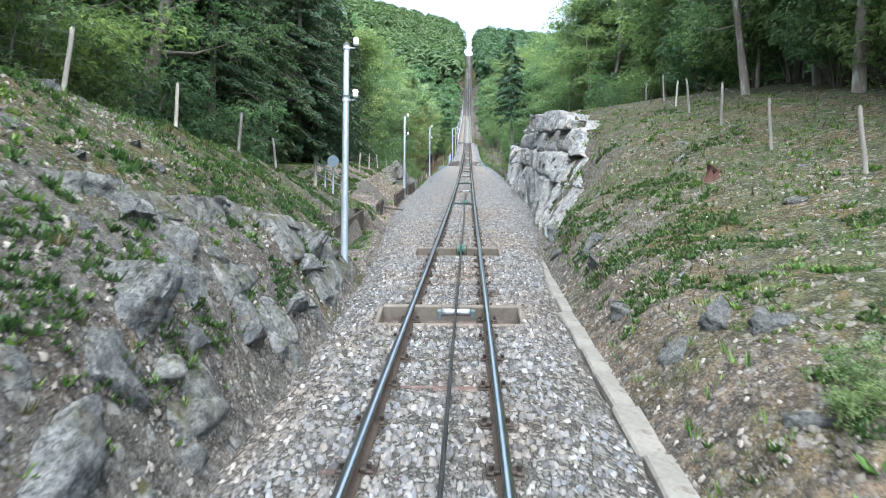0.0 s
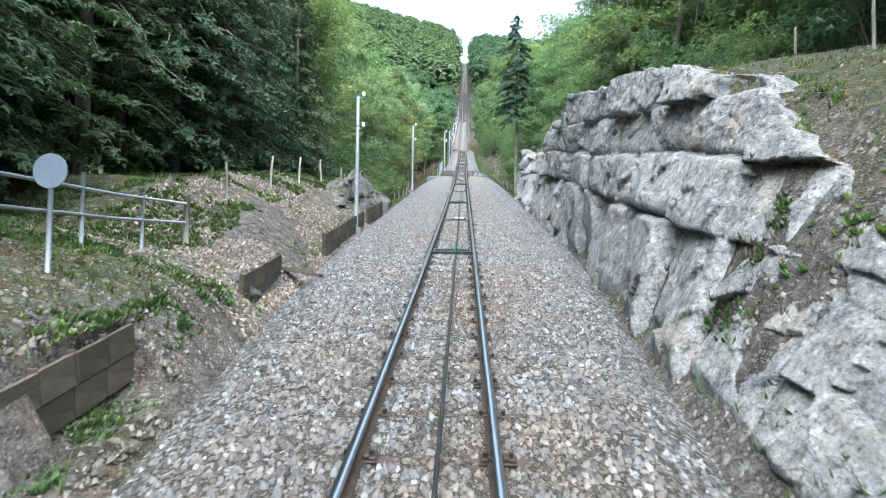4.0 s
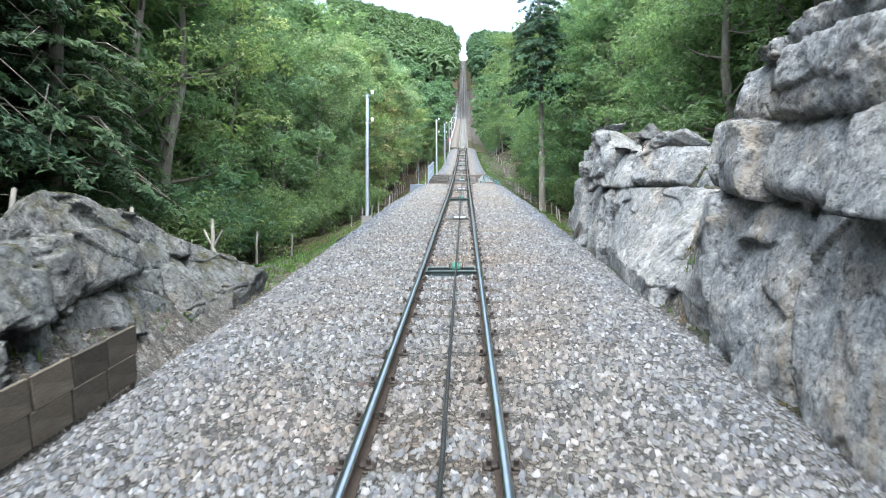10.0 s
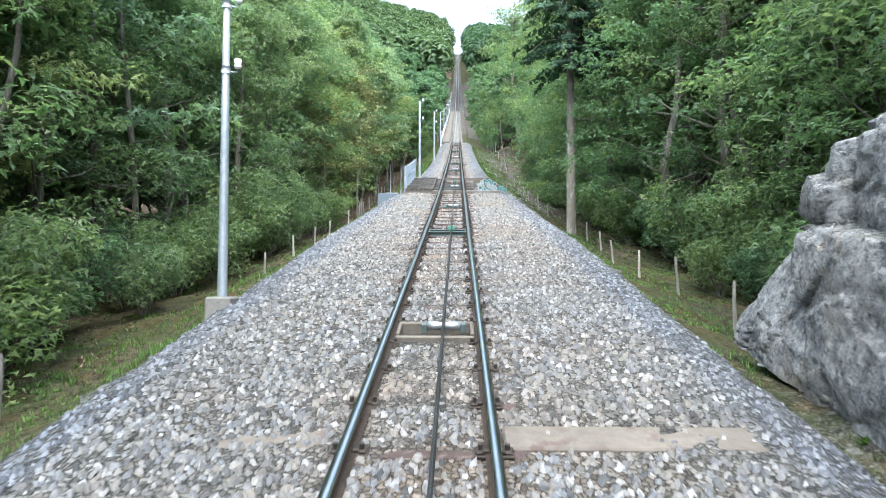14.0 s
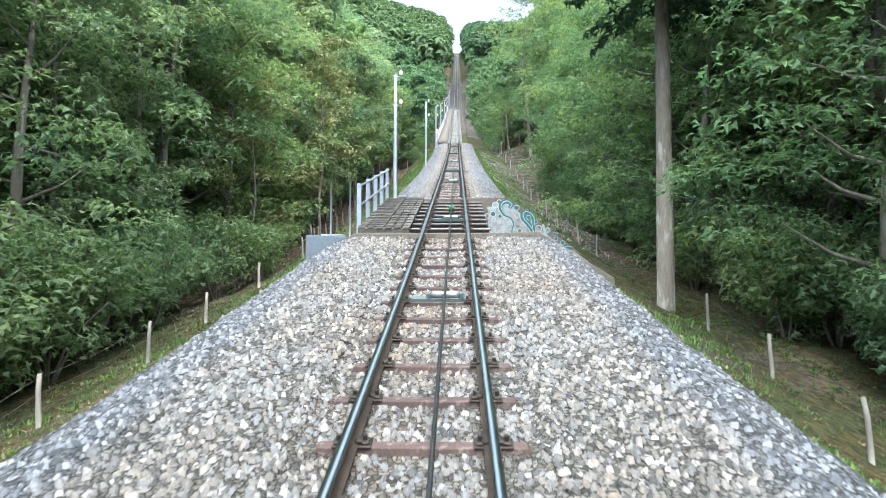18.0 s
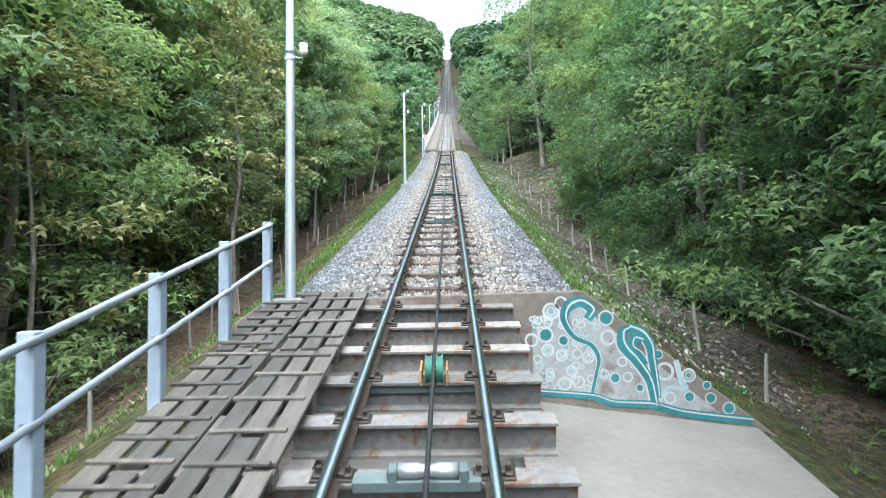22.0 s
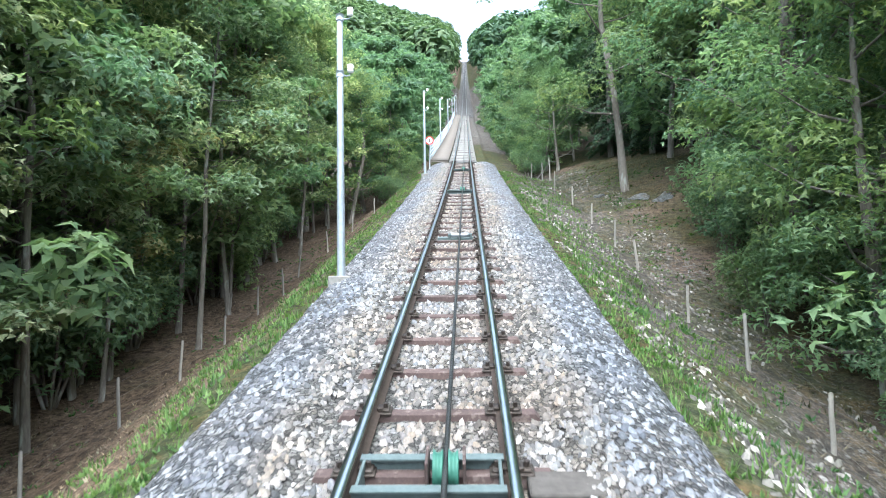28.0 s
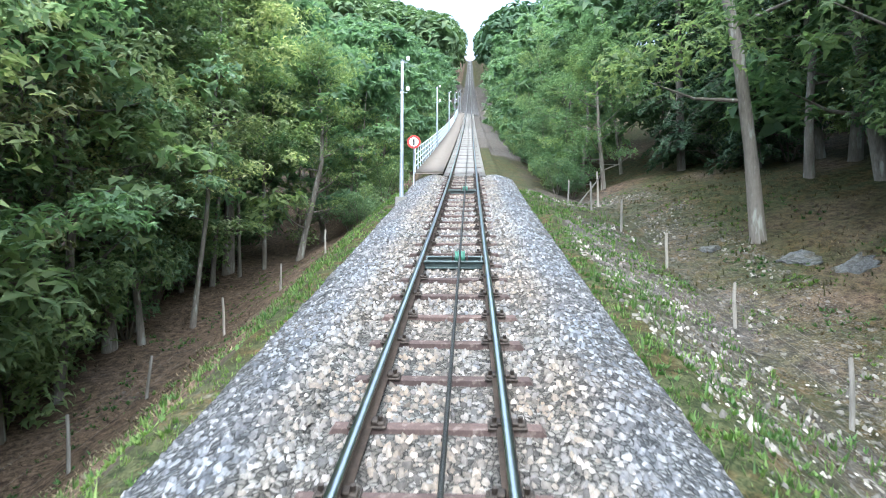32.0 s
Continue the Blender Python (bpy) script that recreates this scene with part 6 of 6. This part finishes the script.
part("post", tube_mesh("post", [(0, .02, -.4), (0, .02, hs + .2)], .03, ZINC, 8), red_sign)
part("rim", disc_mesh("rim", .24, REDPAINT), red_sign, "red painted rim", pose(0, 0, hs))
part("face", disc_mesh("face", .165, WHITEPAINT), red_sign, "white painted face", pose(0, -.006, hs))
part("bar", box_mesh("bar", (-.03, -.016, -.11), (.03, -.013, .11), BLACKPAINT, .002), red_sign, "", pose(0, 0, hs))

# -- the long viaduct further up: slab, deck and railing --
V0, V1 = 120.6, 202.0
viaduct = thing("viaduct", pose(0, 0, 0), "concrete viaduct carrying the track and a plank walkway", "viaduct")


def strip_mesh(name, x0, x1, top, thick, mats, s0=V0, s1=V1, step=3.0):
    ss = np.arange(s0, s1 + step, step)
    V = [(x, s, float(rail_z(s)) + z) for s in ss for x, z in ((x0, top), (x1, top), (x1, top - thick), (x0, top - thick))]
    F = [(i * 4 + j, i * 4 + (j + 1) % 4, (i + 1) * 4 + (j + 1) % 4, (i + 1) * 4 + j) for i in range(len(ss) - 1) for j in range(4)]
    F += [(0, 1, 2, 3), tuple(4 * (len(ss) - 1) + q for q in (3, 2, 1, 0))]
    return mesh_from(name, V, np.array(F)[:, ::-1], mats)


part("slab", strip_mesh("slab", -.8, .84, -.14, .5, CONCRETE), viaduct, "pale concrete track slab")
part("deck", strip_mesh("deck", -1.9, -.81, .02, .08, simple("brown_deck_boards", (.1, .085, .072), (.2, .175, .15), 8, .9, stretch=(1, 5, 1))), viaduct, "brown boarded walkway deck")
for s in np.arange(V0 + 2, V1, 8.0):
    part("pier", box_mesh("pier", (-1.68, -.3, -4), (.7, .3, -.6), CONCRETE, .03), viaduct, "", pose(0, s, float(rail_z(s))))
for s in np.arange(V0 + 1, V1, 2.4):
    part("sleeper", SLEEPER, viaduct, "", along(s, 0, -.12))
railing = thing("railing", pose(0, 0, 0), "pale blue steel railing along the viaduct's walkway", "railing")
for s in np.arange(V0, V1, 1.3):
    part("post", box_mesh("post", (-.022, -.022, 0), (.02, .02, .93), PALERAIL, .004), railing, "", pose(-1.87, s, float(rail_z(s)) + .0))
for q in (.93, .69, .46, .23):
    part("tube", tube_mesh("tube", [(-1.87, s, float(rail_z(s)) + q) for s in np.arange(V0, V1 + .1, 4.0)], .02, PALERAIL, 6), railing)
far_bed = sheet("ballast_bed", np.linspace(-1.8, 1.8, 9), np.arange(201, 692, 4.0), lambda X, S: rail_z(S) - .16 - .04 * X * X, BALLAST, lambda X, S: np.stack([0 * X + .6, 0 * X + .5, 0 * X], -1))
tagged(new("ballast_bed", far_bed), "grey ballast of the line far up the hill", "ballast", kind="structure")


# -- loose stones, grass and herbs --
def scatter_bank(n, seed, test, lo=0, hi=121):
    """Random spots on the banks that pass the test (x, s, d): d is the distance from the bed's edge."""
    rng = np.random.default_rng(seed)
    side = rng.choice((-1, 1), n)
    s = rng.uniform(lo, hi, n)
    d = rng.uniform(0, 1, n) ** 1.3 * 9
    x = side * (np.where(side > 0, edge_at(s, 1), edge_at(s, -1)) + d)
    keep = test(x, s, d) & ~((s > 67.5) & (s < 75) & (x > -3.0) & (x < 4.6))
    x, s, d = x[keep], s[keep], d[keep]
    return x, s, ground_over_rail(x, s) + rail_z(s), d, rng


def tufts(name, n, seed, test, size, blades, mt, label, spreadw=.5, lo=0, hi=121):
    x, s, z, d, rng = scatter_bank(n, seed, test, lo, hi)
    k = len(x)
    V = np.zeros((k, blades, 3, 3), np.float32)
    base = np.stack([x, s, z - .02], 1)
    h = size * rng.uniform(.5, 1.3, k)
    for b in range(blades):
        w = rng.uniform(0, 6.3, k)
        dirv = np.stack([np.cos(w), np.sin(w), 0 * w], 1)
        off = base + dirv * (rng.uniform(0, .5, k) * h)[:, None]
        sidev = np.stack([-np.sin(w), np.cos(w), 0 * w], 1) * (h * rng.uniform(.07, .12, k) * (3.2 if spreadw > .6 else 1))[:, None]
        V[:, b, 0], V[:, b, 1] = off - sidev, off + sidev
        V[:, b, 2] = off + dirv * (h * spreadw * rng.uniform(.3, 1.2, k))[:, None] + np.array([0, 0, 1]) * (h * rng.uniform(.5, 1.1, k))[:, None]
    tagged(new(name, mesh_from(name, V.reshape(-1, 3), np.arange(k * blades * 3).reshape(-1, 3), mt)), label, "grass", kind="stuff")


def patchy(x, s, f, seed, cut):
    return value_noise(x * f, s * f, seed, 3) > cut


tufts("grass", 42000, 1, lambda x, s, d: (s > 42) & (d < 2.8) & patchy(x, s, .5, 2, -.25) & ~((np.abs(s - 53) < 11) & (x > 0)), .13, 5, HERB, "green grass along the foot of the ballast")
tufts("grass", 30000, 2, lambda x, s, d: (s < 44) & (d > .4) & patchy(x, s, .6, 5, -.1) & ~((x < 0) & (s > 20) & (s < 27)), .1, 5, STRAW, "dry yellowing grass on the bank")
tufts("grass", 30000, 3, lambda x, s, d: (s < 44) & (d > .2) & patchy(x, s, .9, 9, -.02) & ~((x < 0) & (s > 20) & (s < 27)), .11, 5, HERB, "green grass on the bank")
tufts("herbs", 90000, 4, lambda x, s, d: (d > .2) & (d < 6) & patchy(x, s, 1.1, 31, .2) & ((x < 0) | (d > 1) | (s > 44)), .06, 9, HERB, "leafy green herbs in patches on the banks", .9)
tufts("grass", 26000, 6, lambda x, s, d: (s > 44) & (d > 2) & patchy(x, s, .5, 12, .1) & ((x > 0) | (s < 70)), .12, 4, STRAW, "dry grass on the strip below the track")

tufts("herbs", 60000, 7, lambda x, s, d: (s > 75) & (d < 1.5) & patchy(x, s, .9, 51, -.15), .065, 7, HERB, "lush green herbs along the foot of the ballast", .9)
tufts("herbs", 60000, 8, lambda x, s, d: (s > 75) & (d > 1.2) & (d < 7.5) & patchy(x, s, .8, 57, .22), .08, 5, HERB, "low green herbs on the slope below the track", .9)
tufts("leaf_litter", 60000, 9, lambda x, s, d: (s > 44) & (d > 1.5) & ((x < 0) | (d > 4)) & patchy(x, s, .6, 58, -.2), .06, 2, DEADLEAF, "fallen brown leaves on the slopes beside the track", 1.6)
# broken stones: blocks with a cut top, in fourteen shapes
rng = np.random.default_rng(77)
SHAPES = np.zeros((14, 8, 3))
for k in range(14):
    low = np.array([(-1, -1), (1, -1), (1, 1), (-1, 1)]) * rng.uniform(.75, 1.15, (4, 2)) * (1, rng.uniform(.6, .95))
    SHAPES[k, :4, :2], SHAPES[k, :4, 2] = low, -.6
    SHAPES[k, 4:, :2] = low * rng.uniform(.35, .85, (4, 2)) + rng.uniform(-.15, .15, 2)
    SHAPES[k, 4:, 2] = rng.uniform(.35, 1.0, 4)
SIDES_OF = np.array(((4, 5, 6, 7), (0, 1, 5, 4), (1, 2, 6, 5), (2, 3, 7, 6), (3, 0, 4, 7)))


def lay_stones(name, x, s, z, size, rng, mt, label, category, tilt=.45):
    """Broken blocks at (x, s, z), turned at random; gives back the mesh."""
    k = len(s)
    shape = SHAPES[rng.integers(0, 14, k)] * size[:, None, None] * (1, 1, .95)
    w, tip = rng.uniform(0, 6.3, k), rng.normal(0, tilt, k)
    c, sn = np.cos(w)[:, None], np.sin(w)[:, None]
    px, py = shape[..., 0] * c - shape[..., 1] * sn, shape[..., 0] * sn + shape[..., 1] * c
    V = np.stack([px + x[:, None], py + s[:, None], shape[..., 2] + px * tip[:, None] + py * .22 + z[:, None]], -1).reshape(-1, 3)
    F = (SIDES_OF[None] + (np.arange(k) * 8)[:, None, None]).reshape(-1, 4)
    me = mesh_from(name, V, F, mt)
    tagged(new(name, me), label, category, kind="stuff")
    return me


tufts("grass", 26000, 31, lambda x, s, d: (d > .7) & (d < 7) & patchy(x, s, .7, 65, -.15), .055, 5, HERB, "short green grass on the stony bank", .5, 1, 21)
tufts("grass", 16000, 32, lambda x, s, d: (d > .5) & (d < 7) & patchy(x, s, .9, 67, .0), .05, 5, STRAW, "short dry grass on the stony bank", .5, 1, 21)
tufts("herbs", 5000, 33, lambda x, s, d: (d > .4) & (d < 4) & patchy(x, s, .9, 69, .38), .075, 12, HERB, "leafy green herbs between the rocks", .9, 1, 21)
tufts("herbs", 90000, 38, lambda x, s, d: (d > .35) & (d < 4.5) & patchy(x, s, .8, 91, np.where(x < 0, -.04, .14)) & patchy(x, s, 2.3, 92, -.05), .06, 9, LOWLEAF, "low leafy green herbs in clumps on the stony bank", .9, 1, 21)
tufts("herbs", 60000, 39, lambda x, s, d: (x < 0) & (d > 1.6) & (d < 5.5) & patchy(x, s, .8, 93, -.02), .085, 9, LOWLEAF, "low leafy green herbs above the retaining boards", .9, 22, 47)
tufts("grass", 14000, 34, lambda x, s, d: (d > .5) & (d < 6) & patchy(x, s, .6, 71, .05), .07, 5, HERB, "green grass above the retaining boards", .5, 20, 48)
tufts("leaf_litter", 40000, 37, lambda x, s, d: (d > 1.0) & (d < 7) & patchy(x, s, .6, 79, -.3), .05, 2, DEADLEAF, "fallen brown leaves below the trees", 1.6, 60, 121)
tufts("grass", 36000, 35, lambda x, s, d: ((d < 1.2) | ((x > 0) & patchy(x, s, .6, 75, .3))) & (d < 6) & patchy(x, s, .8, 73, np.where(x > 0, .0, -.3)), .075, 6, HERB, "lush grass along the foot of the ballast", .5, 74.6, 121)
tufts("grass", 20000, 36, lambda x, s, d: (d < 5) & patchy(x, s, .6, 77, -.2), .08, 5, HERB, "green grass of the narrow meadow", .5, 46, 68)
tufts("grass", 60000, 40, lambda x, s, d: (x > 0) & (d < .3) & patchy(x, s, .9, 97, .05), .07, 6, HERB, "grass and weeds along the foot of the cliff", .5, 19, 46)
for name, n, seed, lo, hi, test, size, label in (
        ("scree", 60000, 21, 1, 20, lambda x, s, d: (d < 5) & patchy(x, s, .8, 41, np.where(d < 1.2, -.5, -.1)), .014, "broken limestone scree on the banks"),
        ("scree", 24000, 24, 20, 46, lambda x, s, d: patchy(x, s, .7, 43, -.1), .017, "limestone rubble on the bank below the wood"),
        ("scree", 60000, 22, 76, 121, lambda x, s, d: (x > 0) & (d > .6) & (d < 5) & patchy(x, s, .6, 61, .0), .026, "broken limestone along the strip below the track"),
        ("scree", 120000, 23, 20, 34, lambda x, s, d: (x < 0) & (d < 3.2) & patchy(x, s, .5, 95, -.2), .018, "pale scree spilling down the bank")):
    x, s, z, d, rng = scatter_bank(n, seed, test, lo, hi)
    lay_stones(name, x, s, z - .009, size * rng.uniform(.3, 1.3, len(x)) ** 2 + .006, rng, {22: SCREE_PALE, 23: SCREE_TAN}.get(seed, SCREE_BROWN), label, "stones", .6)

# the ballast's stones, laid over the bed
rng = np.random.default_rng(78)
for s0, s1, n in ((2.0, 24.0, 38000), (24.0, 46.0, 50000), (46.0, 67.7, 42000), (74.6, 98.0, 44000), (98.0, 120.6, 38000)):
    s, u = rng.uniform(s0, s1, n), rng.uniform(-1, 1, n)
    x = u * (bed_half(s) + .12)
    pitch = np.where(s < 68, (s + 5.0) % .752, (s - 75.1) % .832)
    pitch = np.minimum(pitch, np.where(s < 68, .752, .832) - pitch)
    keep = (np.abs(np.abs(x) - .471) > .075) & ~((pitch < .085) & (np.abs(x) < .77)) & (rng.random(n) < (bed_half(s) + .1) / 2.95)
    for ps, pw, pl in PITS + ((62.7, .45, .12), (81.7, .45, .12), (96.85, .45, .12), (115.3, .43, .2)):
        keep &= ~((np.abs(s - ps) < pl + .06) & (np.abs(x) < pw + .06))
    keep &= ~((np.abs(s - 47.1) < .19) & (x > .5) & (x < 2.3) & (rng.random(n) < .85))
    s, u, x = s[keep], u[keep], x[keep]
    k = len(s)
    me = lay_stones("ballast_stones", x, s, bed_z(u, s) + .004, .0225 * rng.uniform(.55, 1.5, k), rng, BALLAST_STONE, "pale grey and tan broken limestone ballast", "ballast")
    col = np.ones((k, 8, 4), np.float32)
    blue, earth = bed_tone(x, s)
    col[:, :, 0], col[:, :, 1], col[:, :, 2] = blue[:, None], earth[:, None], np.clip((s - 46) / 14, 0, 1)[:, None]
    me.color_attributes.new("cover", "FLOAT_COLOR", "POINT").data.foreach_set("color", col.ravel())

# moss and grass on the rock ledges
rng = np.random.default_rng(31)
spots = np.concatenate([q[rng.random(len(q)) < .05] for q in LEDGES])
spots = spots[value_noise(spots[:, 1] * 1.3, spots[:, 0] * 1.3 + spots[:, 2], 6, 3) > .12]
k = len(spots)
V = np.zeros((k, 4, 3, 3), np.float32)
for b in range(4):
    w, h = rng.uniform(0, 6.3, k), rng.uniform(.03, .1, k)
    d = np.stack([np.cos(w), np.sin(w), 0 * w], 1)
    q = np.stack([-np.sin(w), np.cos(w), 0 * w], 1) * .018
    V[:, b, 0], V[:, b, 1], V[:, b, 2] = spots - q, spots + q, spots + d * h[:, None] * .8 + np.array([0, 0, 1]) * h[:, None]
tagged(new("ledge_grass", mesh_from("ledge_grass", V.reshape(-1, 3), np.arange(k * 12).reshape(-1, 3), STRAW)), "dry grass and moss on the rock ledges", "grass", kind="stuff")
